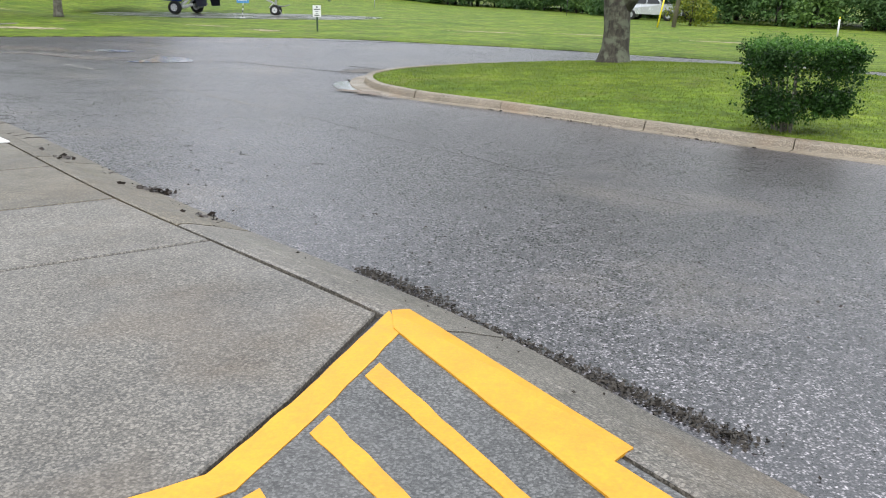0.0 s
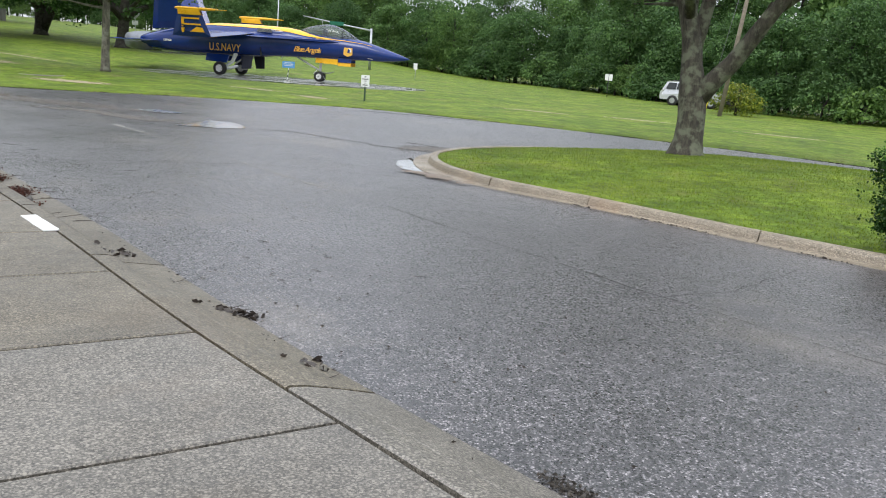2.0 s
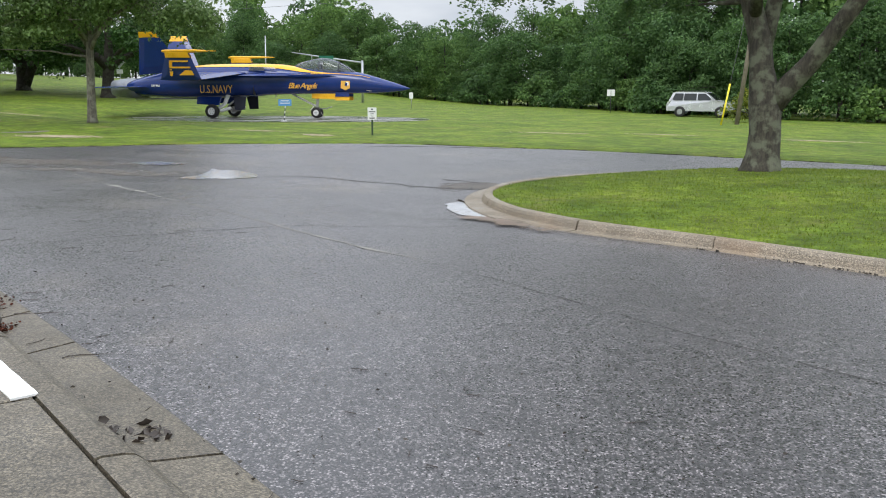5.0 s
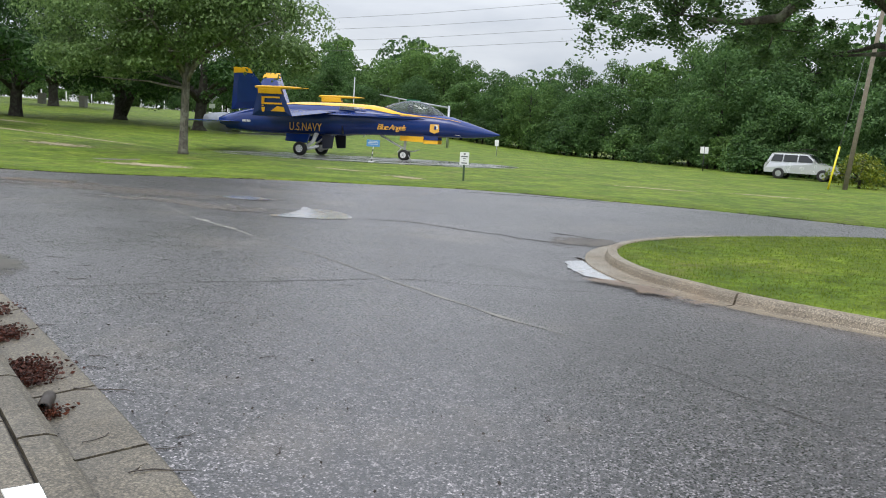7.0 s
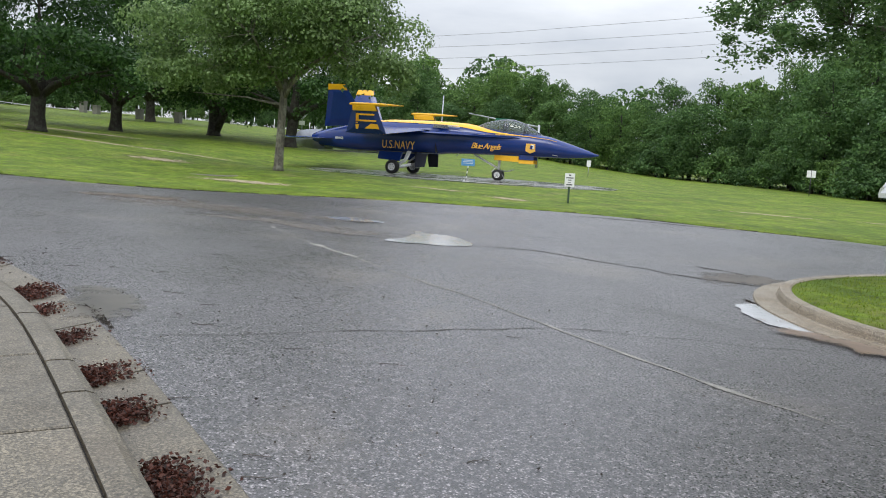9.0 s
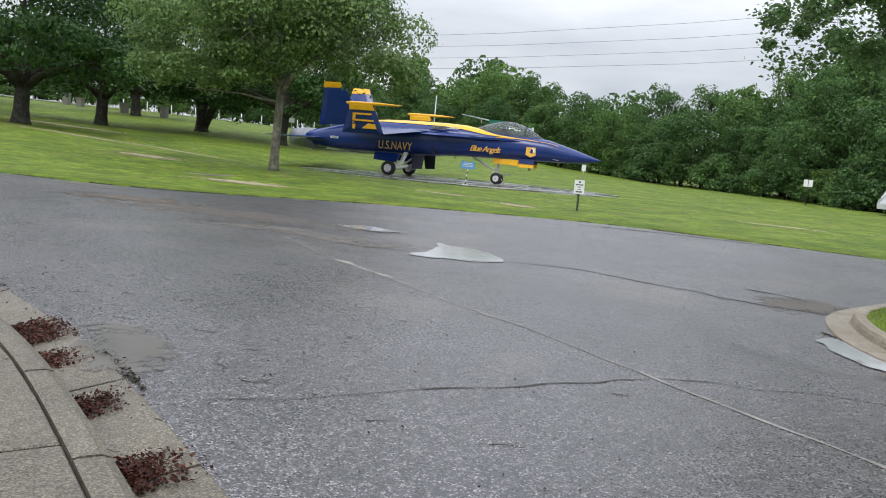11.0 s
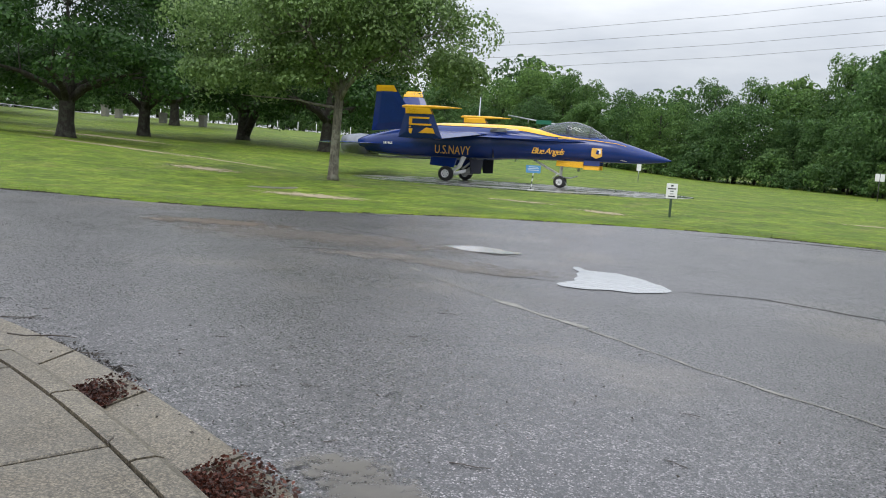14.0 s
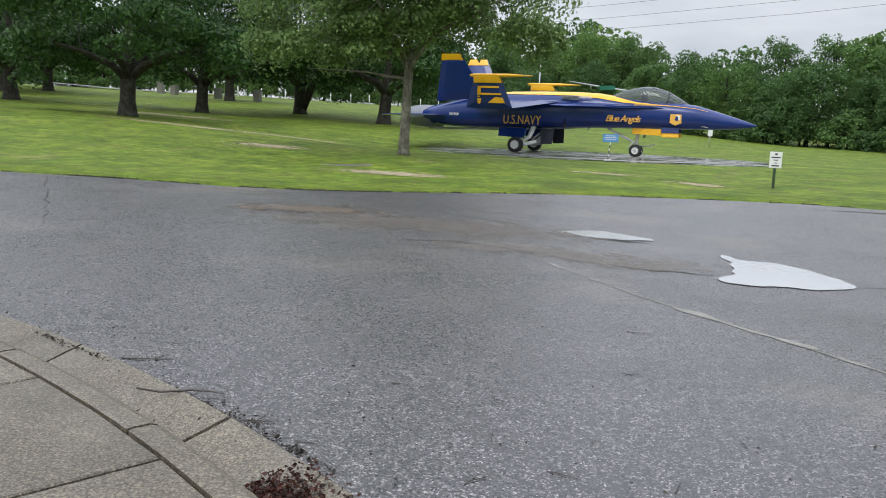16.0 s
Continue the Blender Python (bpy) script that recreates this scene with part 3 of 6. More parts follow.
def lobe_leaves(lobes, n, leaf, rng, subs=9, lump=0.42, scatter=0.5):
    """Leaves that face outwards on small lobes that sit on the large ones: verts and faces of a billowing crown."""
    cs, rs = [], []
    for c, r in lobes:
        c, r = np.array(c), np.array(r)
        for _ in range(subs):
            d = rng.normal(size=3)
            d /= np.linalg.norm(d)
            if d[2] < -0.2 and rng.uniform() < 0.6:
                d[2] = -d[2]
            cs.append(c + d * r * rng.uniform(0.62, 0.85))
            rs.append(r * lump * rng.uniform(0.7, 1.25))
    cs, rs = np.array(cs), np.array(rs)
    area = rs[:, 0] * rs[:, 2]
    j = rng.choice(len(cs), n, p=area / area.sum())
    d = rng.normal(size=(n, 3))
    d /= np.linalg.norm(d, axis=1)[:, None]
    d[:, 2] = np.where((d[:, 2] < -0.3) & (rng.uniform(size=n) < 0.6), -d[:, 2], d[:, 2])
    p = cs[j] + d * rs[j] * (1 - np.abs(rng.normal(size=(n, 1))) * 0.16 + (rng.uniform(size=(n, 1)) < 0.12) * 0.18)
    nor = d + rng.normal(size=(n, 3)) * scatter
    nor /= np.linalg.norm(nor, axis=1)[:, None]
    t = np.cross(nor, rng.normal(size=(n, 3)))
    t /= np.linalg.norm(t, axis=1)[:, None]
    e = np.cross(nor, t)
    s = leaf * rng.uniform(0.6, 1.4, size=(n, 1))
    verts = np.stack([p - t * s * 0.5, p + e * s * 0.32 + nor * s * 0.1, p + t * s * 0.5, p - e * s * 0.32 + nor * s * 0.1], 1).reshape(-1, 3)
    i = np.arange(n)[:, None] * 4
    return verts, np.concatenate([i, i + 1, i + 2, i, i + 2, i + 3], 1).reshape(-1, 3)


def raw_mesh(name, verts, tris, material):
    me = bpy.data.meshes.new(name)
    nv, nf = len(verts), len(tris)
    me.vertices.add(nv)
    me.vertices.foreach_set("co", np.ascontiguousarray(verts, dtype=np.float32).ravel())
    me.loops.add(nf * 3)
    me.loops.foreach_set("vertex_index", np.ascontiguousarray(tris, dtype=np.int32).ravel())
    me.polygons.add(nf)
    me.polygons.foreach_set("loop_start", np.arange(0, nf * 3, 3, dtype=np.int32))
    me.update(calc_edges=True)
    me.validate()
    me.materials.append(material)
    return me


def clumps(rng, lobes, count, shell=0.45):
    """Clump centres near the surface of a few overlapping lobes (centre, radii): an uneven crown with gaps."""
    out, size = [], []
    vol = np.array([r[0] * r[1] for _, r in lobes])
    for j in rng.choice(len(lobes), count, p=vol / vol.sum()):
        c, r = lobes[j]
        d = rng.normal(size=3)
        d /= np.linalg.norm(d)
        if shell > 0.5 and d[2] < -0.35:
            d[2] = -d[2]
        k = rng.uniform(shell, 1.0) ** 0.6
        out.append(np.array(c) + d * np.array(r) * k)
        size.append(min(r) * rng.uniform(0.20, 0.42))
    return np.array(out), np.array(size)


def make_tree(name, base, limbs, lobes, count, per, leaf, bark, foliage, seed, label, group="", twigs=40, sides=10, shell=0.45, subs=0):
    rng = np.random.default_rng(seed)
    tree = tagged(new(name), label, "tree", group)
    tree.location = base
    bm = bmesh.new()
    for path, radii in limbs:
        tube(bm, path, radii, sides)
    centres, size = clumps(rng, lobes, count, shell)
    # thin branches that run from the limbs into the clumps
    nodes = [(Vector(p), r) for path, radii in limbs for p, r in zip(path[1:], radii[1:])]
    for c in centres[:: max(1, len(centres) // max(1, twigs))]:
        c = Vector(c)
        start, r = min(nodes, key=lambda q: (q[0] - c).length + 0.6 * max(0, q[0].z - c.z))
        mid = start.lerp(c, 0.5) + Vector(rng.normal(size=3) * 0.25) + Vector((0, 0, 0.2))
        rr = min(r * 0.5, 0.07)
        tube(bm, [start, start.lerp(mid, 0.5) + Vector(rng.normal(size=3) * 0.08), mid, c], [rr, rr * 0.75, rr * 0.5, rr * 0.15], 5, False)
    part("trunk", bm, bark, tree, smooth=True)
    v, f = lobe_leaves(lobes, count * per, leaf, rng, subs) if subs else leaf_mesh(centres, size, per, leaf, rng)
    crown = new("crown", raw_mesh("crown", v, f, foliage))
    crown.parent = tree
    return tree


def gz(x, y, up=0.0):
    return (x, y, ground_z(x, y) + up)


# the big oak of the island: r runs across its fork, q away from the street
AX, AY = Vector((0.93, -0.36, 0)), Vector((0.36, 0.93, 0))


def oak_path(*pts):
    return [AX * r + AY * q + Vector((0, 0, z)) for r, q, z in pts]


OAK = (3.36, 22.4)
oak_limbs = [
    (oak_path((0, 0, -0.1), (0.0, 0, 0.1), (0.02, 0, 0.35), (0.03, 0, 0.8), (-0.01, 0, 1.35), (-0.12, 0.02, 2.0), (-0.2, 0.05, 2.6), (-0.42, 0.1, 3.3), (-0.78, 0.1, 4.1), (-1.1, 0.2, 4.8), (-1.5, 0.3, 6.2), (-1.7, 0.2, 7.6)),
     [0.50, 0.39, 0.325, 0.30, 0.31, 0.23, 0.215, 0.19, 0.175, 0.15, 0.10, 0.04]),
    (oak_path((0.06, 0.02, 1.2), (0.36, -0.02, 1.65), (0.75, -0.1, 2.1), (1.3, -0.3, 2.95), (1.9, -0.5, 3.9), (2.5, -0.7, 5.0), (3.0, -0.6, 6.6)), [0.22, 0.21, 0.185, 0.16, 0.135, 0.10, 0.04]),
    (oak_path((-0.14, 0.04, 2.2), (-0.02, 0.2, 3.0), (0.06, 0.3, 3.6), (0.18, 0.4, 4.7), (0.5, 0.6, 6.4), (0.6, 0.6, 8.0)), [0.17, 0.15, 0.14, 0.12, 0.08, 0.03]),
    (oak_path((-0.7, 0.1, 3.95), (-1.1, 0.0, 4.3), (-1.5, -0.1, 4.42), (-2.1, -0.2, 4.3), (-2.55, -0.3, 3.85), (-3.3, -0.5, 3.75), (-4.2, -0.6, 3.9)), [0.14, 0.12, 0.11, 0.10, 0.085, 0.06, 0.02]),
    (oak_path((-1.3, 0.0, 4.4), (-2.2, 0.2, 4.65), (-3.4, 0.3, 4.9), (-4.8, 0.4, 4.7), (-6.0, 0.4, 4.3)), [0.10, 0.09, 0.07, 0.045, 0.015]),
    (oak_path((-0.3, 0.1, 2.9), (-0.4, 1.0, 3.8), (-0.8, 2.2, 4.6), (-1.0, 3.6, 5.2), (-1.0, 5.0, 5.6)), [0.13, 0.12, 0.1, 0.06, 0.02]),
    (oak_path((-0.3, 0.0, 3.0), (-0.2, -1.2, 4.0), (-0.4, -2.4, 4.8), (-0.6, -3.8, 5.2)), [0.12, 0.1, 0.07, 0.02]),
    (oak_path((1.5, -0.3, 3.2), (2.4, 0.4, 4.0), (3.6, 0.8, 4.5), (5.2, 1.0, 4.7)), [0.1, 0.09, 0.06, 0.02]),
]
oak_lobes = [(tuple(AX * r + AY * q + Vector((0, 0, z))), s) for r, q, z, s in (
    (0.3, 0.3, 6.9, (4.2, 4.2, 1.9)), (-3.2, 0.0, 5.4, (2.8, 2.6, 1.2)), (-5.2, 0.2, 4.3, (1.7, 1.8, 1.0)), (-3.6, -0.5, 4.0, (1.5, 1.4, 0.7)), (-2.1, 0.2, 3.3, (0.9, 1.0, 0.65)), (-6.2, 0.6, 3.9, (0.9, 1.0, 0.6)),
    (-1.0, -1.2, 4.9, (1.8, 1.5, 0.7)), (1.1, -0.6, 3.6, (0.7, 0.8, 0.5)), (-5.0, -2.4, 5.0, (1.8, 1.6, 0.9)), (-4.6, 2.8, 5.0, (1.8, 1.6, 0.9)), (-4.4, -1.6, 3.8, (1.2, 1.2, 0.7)), (-3.0, 1.6, 3.7, (1.1, 1.1, 0.6)), (3.4, 0.2, 6.0, (2.4, 2.6, 1.3)),
    (-0.8, 4.0, 6.0, (2.4, 2.0, 1.2)), (-0.8, -3.6, 6.1, (2.2, 1.8, 0.9)), (4.8, 1.0, 4.9, (1.4, 1.5, 0.8)), (-2.0, 2.8, 4.6, (1.2, 1.2, 0.6)), (2.2, 1.0, 4.0, (0.8, 0.8, 0.5)))]
make_tree("oak_tree", (OAK[0], OAK[1], isle_z(*OAK) - 0.03), oak_limbs, oak_lobes, 500, 165, 0.09, BARK_OAK, LEAF_OAK, 11,
          "large forked oak with lichen-grey bark on the island", twigs=160, sides=14)

# the slender oak in front of the aircraft
small_limbs = [
    ([(0, 0, -0.1), (0.0, 0, 0.15), (0.02, 0, 0.8), (0.06, 0, 1.8), (0.10, 0, 2.7), (0.12, 0, 3.2), (0.1, 0.1, 4.4), (0, 0, 6.0), (0.1, 0, 8.0), (0, 0, 9.2)], [0.26, 0.21, 0.185, 0.17, 0.17, 0.15, 0.11, 0.08, 0.05, 0.02]),
    ([(0.1, 0, 2.9), (0.5, -0.2, 3.5), (1.2, -0.4, 4.2), (2.6, -0.6, 5.0), (4.2, -0.5, 5.6)], [0.10, 0.09, 0.07, 0.05, 0.015]),
    ([(0.1, 0, 3.0), (-0.4, 0.1, 3.8), (-1.4, 0.3, 4.6), (-3.0, 0.4, 5.2), (-5.0, 0.2, 5.2)], [0.09, 0.08, 0.07, 0.045, 0.015]),
    ([(0.1, 0, 3.3), (0.3, 0.8, 4.2), (0.6, 2.2, 5.4), (0.8, 3.6, 6.0)], [0.08, 0.07, 0.05, 0.015]),
    ([(0.1, 0, 3.3), (-0.2, -0.8, 4.2), (-0.2, -2.4, 5.2), (-0.4, -3.8, 5.6)], [0.08, 0.07, 0.05, 0.015]),
]
small_lobes = [((0, 0, 7.2), (3.6, 3.4, 2.6)), ((-3.6, 0, 5.2), (2.9, 2.6, 1.7)), ((3.4, 0, 5.2), (2.6, 2.5, 2.2)), ((0, -2.4, 5.4), (2.4, 2.0, 1.6)), ((0, 2.4, 5.6), (2.4, 2.0, 1.6)),
               ((-1.5, -0.6, 4.2), (2.0, 1.8, 1.0)), ((4.5, 0, 3.9), (1.2, 1.4, 1.0)), ((-5.0, 0.2, 3.7), (1.6, 1.5, 1.0)), ((-3.4, -0.6, 3.6), (1.5, 1.4, 0.8)), ((1.8, -0.4, 4.4), (1.6, 1.5, 0.8))]
make_tree("young_oak_tree", gz(-18.7, 40.7), small_limbs, small_lobes, 900, 75, 0.14, BARK_GREY, LEAF_YOUNG, 5,
          "young oak with a slim grey trunk and a wide dense crown", twigs=110, subs=22)


def park_oak(base, scale, seed, lean=0.0, twin=False, reach=(7.0, 6.5, 3.8)):
    rng = np.random.default_rng(seed)
    s = scale
    limbs = [([(0, 0, -0.2), (0, 0, 0.15), (lean * 0.3, 0, 0.9 * s), (lean, 0, 2.2 * s), (lean * 1.3, 0.2, 4.2 * s), (lean, 0, 7.5 * s)], [0.75 * s, 0.56 * s, 0.44 * s, 0.42 * s, 0.28 * s, 0.06])]
    if twin:
        limbs.append(([(0.1, 0, 0.3), (0.6 * s, 0, 1.3 * s), (1.3 * s, 0, 2.6 * s), (2.6 * s, 0.3, 4.0 * s)], [0.4 * s, 0.34 * s, 0.28 * s, 0.1]))
    for k in range(6):
        a = k * 1.05 + rng.uniform(-0.3, 0.3)
        d = Vector((math.cos(a), math.sin(a), 0))
        limbs.append(([Vector((lean, 0, 2.0 * s)), Vector((lean, 0, 2.9 * s)) + d * 1.0 * s, Vector((lean, 0, 3.5 * s)) + d * 2.6 * s, Vector((lean, 0, 3.9 * s)) + d * 4.6 * s], [0.24 * s, 0.2 * s, 0.13 * s, 0.03]))
    lobes = [((0, 0, 8.0 * s), (reach[0] * 0.85 * s, reach[1] * 0.85 * s, 4.4 * s)), ((0, 0, 11.0 * s), (reach[0] * 0.6 * s, reach[1] * 0.6 * s, 2.6 * s))]
    for k in range(7):
        a = k * 0.9 + rng.uniform(-0.3, 0.3)
        lobes.append(((math.cos(a) * reach[0] * 0.66 * s, math.sin(a) * reach[1] * 0.66 * s, rng.uniform(3.0, 5.4) * s), (2.8 * s, 2.8 * s, 1.7 * s)))
    return make_tree("park_oak_tree", base, limbs, lobes, 420, 78, 0.24, BARK_DARK, LEAF_PARK, seed, "broad shade oak with a dark trunk on the lawn", "park oaks", 30, 10, 0.6, 14)


for i, (x, y, s, lean, twin) in enumerate(((-30.7, 68.8, 1.0, 0.2, False), (-40.7, 75.0, 1.1, 0.0, True), (-43.3, 64.7, 0.95, 0.1, False), (-37.6, 49.3, 0.92, 0.1, False),
                                           (-70.2, 78.9, 1.0, 0.1, False), (-66.8, 70.3, 1.0, 0.1, False), (-54, 58, 1.0, 0.0, False), (-58, 92, 1.1, 0.0, False), (-84, 86, 1.1, 0.0, False))):
    park_oak(gz(x, y), s, 40 + i, lean, twin)


def forest_tree(name, seed, h, w, foliage, count=300, per=28, leaf=0.3, label="leafy green tree at the edge of the woods", shell=0.7):
    rng = np.random.default_rng(seed)
    limbs = [([(0, 0, -0.3), (0, 0, 0.3 * h), (rng.normal() * 0.3, 0, 0.6 * h), (0, 0, 0.92 * h)], [0.22 * w / 3.5, 0.17 * w / 3.5, 0.10 * w / 3.5, 0.03])]
    lobes = [((0, 0, h * 0.55), (w * 0.7, w * 0.7, h * 0.36)), ((0, 0, h * 0.22), (w * 0.75, w * 0.75, h * 0.2))]
    for k in range(15):
        a = k * 2.4 + rng.uniform(-0.5, 0.5)
        z = (0.14 + 0.74 * (k + 0.5) / 15) * h
        r = w * (1.0 - 0.75 * max(0, z / h - 0.5) / 0.5) * rng.uniform(0.75, 1.1)
        q = w * rng.uniform(0.34, 0.62)
        lobes.append(((math.cos(a) * r * 0.7, math.sin(a) * r * 0.7, z), (q, q, q * 0.75)))
    return make_tree(name, (0, 0, 0), limbs, lobes, count, per, leaf, BARK_DARK, foliage, seed, label, "wood edge " + name + "s", 14, 6, shell, 10)


sizes = ((12.4, 4.3), (9.8, 4.6), (14.2, 4.0), (8.2, 3.9), (11.0, 4.8))
models = [forest_tree("forest_tree", 100 + k, h, w, LEAF_FOREST, 185, 60, 0.27) for k, (h, w) in enumerate(sizes)]
back_models = [forest_tree("forest_tree", 110 + k, h, w, LEAF_FOREST, 150, 22, 0.54) for k, (h, w) in enumerate(sizes)]
far_models = [forest_tree("forest_tree", 140 + k, h, w, LEAF_FOREST, 120, 24, 0.62, shell=0.5) for k, (h, w) in enumerate(sizes)]
shrubs = [forest_tree("shrub", 120 + k, h, w, LEAF_FOREST, 110, 26, 0.22, "green shrub at the foot of the woods") for k, (h, w) in enumerate(((2.6, 2.0), (3.4, 1.9), (1.9, 1.8)))]
yellow_shrub = forest_tree("yellow_shrub", 130, 1.8, 1.5, LEAF_YELLOW, 90, 28, 0.15, "yellow-green flowering shrub beside the power pole")
yellow_shrub.location = gz(13.9, 56.5)
rng = np.random.default_rng(3)
EDGE_LINE = spline([(-170, 112), (-120, 124), (-85, 136), (-60, 148), (-30, 118), (-8, 104), (3, 96), (9.5, 84), (16, 68), (26, 56), (38, 46), (55, 36)], 10)
spots = []
for row, (back, gap) in enumerate(((2.0, 3.6), (7.0, 4.2), (13.0, 5.0))):
    line = offset(EDGE_LINE, -back)
    d = 0.0
    line = [a.lerp(b, k / 3) for a, b in zip(line, line[1:]) for k in range(3)] if row < 2 else line
    for a, b in zip(line, line[1:]):
        d += (b - a).length
        if d > gap + (1.0 if b.x > -45 else 0.6):
            d = 0.0
            spots.append((b.x + rng.normal() * 0.8, b.y + rng.normal() * 0.8, row))
for x, y, row in spots:
    if x < -45 and row == 2:
        continue
    m = far_models[int(rng.integers(5))] if x < -45 else back_models[int(rng.integers(5))] if row == 2 else models[int(rng.integers(5))] if row else models[int(rng.choice([1, 3, 4, 0]))]
    s = rng.uniform(0.78, 1.2) * (0.9, 1.06, 1.16)[row] * (0.85 if x < 0 else 0.90)
    t = copy_thing(m, pose(x, y, ground_z(max(-90, min(80, x)), min(y, 110)) - 0.1, 0, 0, float(rng.uniform(0, 360))))
    t.scale = (s, s, s)
tall = copy_thing(models[2], pose(10.6, 97.5, ground_z(10.6, 97.5) - 0.1, 0, 0, 40))
tall.scale = (0.8, 0.8, 0.98)
d = 0.0
for a, b in zip(EDGE_LINE, EDGE_LINE[1:]):
    d += (b - a).length
    if d > (1.7 if b.x > -40 else 2.2):
        d = 0.0
        if math.hypot(b.x - 13.6, b.y - 66.4) < 4.5:
            continue
        m = shrubs[int(rng.integers(3))]
        s = float(rng.uniform(0.75, 1.2))
        t = copy_thing(m, pose(b.x + rng.normal() * 0.5, b.y + rng.normal() * 0.5, ground_z(max(-90, min(80, b.x)), min(b.y, 110)) - 0.05, 0, 0, float(rng.uniform(0, 360))))
        t.scale = (s, s, s)
for m in models + back_models + far_models + shrubs:
    for o in (*m.children_recursive, m):
        bpy.data.objects.remove(o)


# ---------------------------------------------------------------- aircraft on its pad
JETBLUE = plain("gloss_blue_paint", (0.006, 0.026, 0.150), 0.2, vary=0.12, scale=1.5)
JETYELLOW = plain("gloss_yellow_paint", (0.80, 0.42, 0.012), 0.3, vary=0.08, scale=2)
JETDARK = plain("shadowed_dark_paint", (0.012, 0.014, 0.03), 0.5, scale=3)
GOLD = plain("gold_lettering", (0.75, 0.42, 0.07), 0.45, scale=4)
WHITE = plain("white_paint", (0.75, 0.75, 0.74), 0.45, vary=0.08, scale=5)
STEEL = plain("bare_metal", (0.42, 0.43, 0.44), 0.38, 0.7, vary=0.25, scale=8)
NOZZLE = plain("nozzle_metal", (0.20, 0.215, 0.24), 0.5, 0.4, vary=0.2, scale=5)
RUBBER = plain("rubber", (0.02, 0.02, 0.02), 0.75, scale=10)
GLASS = Mat("canopy_glass", 0.03).put("Base Color", (0.26, 0.29, 0.33)).put("Transmission Weight", 0.75).put("IOR", 1.35).m
COCKPIT = plain("cockpit_grey", (0.07, 0.075, 0.08), 0.7, scale=8)

pad_ring = [Vector((-13.2 + 8.3 * math.cos(k * math.tau / 64) * math.cos(-0.08) - 4.7 * math.sin(k * math.tau / 64) * math.sin(-0.08),
                    50.3 + 8.3 * math.cos(k * math.tau / 64) * math.sin(-0.08) + 4.7 * math.sin(k * math.tau / 64) * math.cos(-0.08))) for k in range(64)]


def make_wet_pad():
    a = Mat("wet_pad", 0.3)
    v = a.node("ShaderNodeMapping", [("Vector", a.co), ("Scale", (0.5, 2.2, 1)), ("Rotation", (0, 0, 0.12))]).outputs[0]
    n = a.noise(0.8, 6, 0.65, vec=v)
    a.put("Base Color", a.ramp(n, (0.40, (0.05, 0.05, 0.045)), (0.52, (0.20, 0.20, 0.185)), (0.7, (0.34, 0.335, 0.31))))
    a.put("Roughness", a.ramp(n, (0.42, 0.05), (0.55, 0.4)))
    return a.m


pad_top = [(q.x + 0.15 * noise.noise((q.x, q.y, 0)), q.y + 0.25 * noise.noise((q.x, q.y, 3)), -0.285) for q in pad_ring]
pydata("concrete_pad", pad_top + [(x, y, -0.4) for x, y, z in pad_top], [tuple(range(64))] + [(i, i + 64, (i + 1) % 64 + 64, (i + 1) % 64) for i in range(64)], make_wet_pad())
tagged(bpy.data.objects["concrete_pad"], "wet streaked concrete pad under the aircraft", "pad", kind="structure")

jet = tagged(new("jet_aircraft"), "blue and yellow twin-engine jet on display with folded wings", "aircraft")
jet.matrix_world = pose(-6.02, 51.10, -0.285, 0, 0, -5.5)

# stations: distance behind the nose, half width, bottom, top, squareness
BODY = [(0.0, 0.015, 1.58, 1.62, 2.0), (0.35, 0.14, 1.49, 1.75, 2.0), (0.9, 0.28, 1.42, 1.93, 2.0), (1.7, 0.44, 1.36, 2.17, 2.1), (2.6, 0.56, 1.35, 2.42, 2.2), (3.6, 0.65, 1.31, 2.54, 2.3),
        (4.6, 0.70, 1.30, 2.60, 2.4), (5.8, 0.76, 1.29, 2.68, 2.5), (7.0, 0.82, 1.27, 2.86, 2.4), (8.0, 0.95, 1.22, 2.90, 2.4), (8.4, 1.32, 1.16, 2.90, 2.6), (9.6, 1.45, 1.10, 2.90, 2.8),
        (11.2, 1.48, 1.05, 2.86, 3.0), (12.8, 1.42, 1.05, 2.70, 3.0), (14.2, 1.28, 1.10, 2.42, 2.8), (15.2, 1.14, 1.16, 2.16, 2.6), (15.7, 1.08, 1.20, 2.06, 2.6)]


def body_at(a):
    for p, q in zip(BODY, BODY[1:]):
        if q[0] >= a:
            f = (a - p[0]) / (q[0] - p[0])
            return [u + (v - u) * f for u, v in zip(p, q)][1:]
    return list(BODY[-1][1:])


def body_point(a, ang, out=0.0):
    w, lo, hi, n = body_at(a)
    c, s = math.cos(ang), math.sin(ang)
    y = (w + out) * math.copysign(abs(c) ** (2 / n), c)
    z = (lo + hi) / 2 + ((hi - lo) / 2 + out) * math.copysign(abs(s) ** (2 / n), s)
    return (-a, y, z)


def loft(bm, rings, closed=True, caps=True):
    vs = [[bm.verts.new(p) for p in r] for r in rings]
    m = len(vs[0])
    for a, b in zip(vs, vs[1:]):
        for k in range(m if closed else m - 1):
            bm.faces.new((a[k], a[(k + 1) % m], b[(k + 1) % m], b[k]))
    if caps and closed:
        bm.faces.new(vs[0][::-1])
        bm.faces.new(vs[-1])
    bmesh.ops.recalc_face_normals(bm, faces=bm.faces)


bm = bmesh.new()
loft(bm, [[body_point(a, k * math.tau / 36) for k in range(36)] for a in sorted({s[0] for s in BODY} | {0.15, 0.6, 1.3, 2.1, 3.1, 4.1, 5.2, 6.4, 7.5, 9.0, 10.4, 12.0, 13.5})])
part("fuselage", bm, JETBLUE, jet, smooth=True)


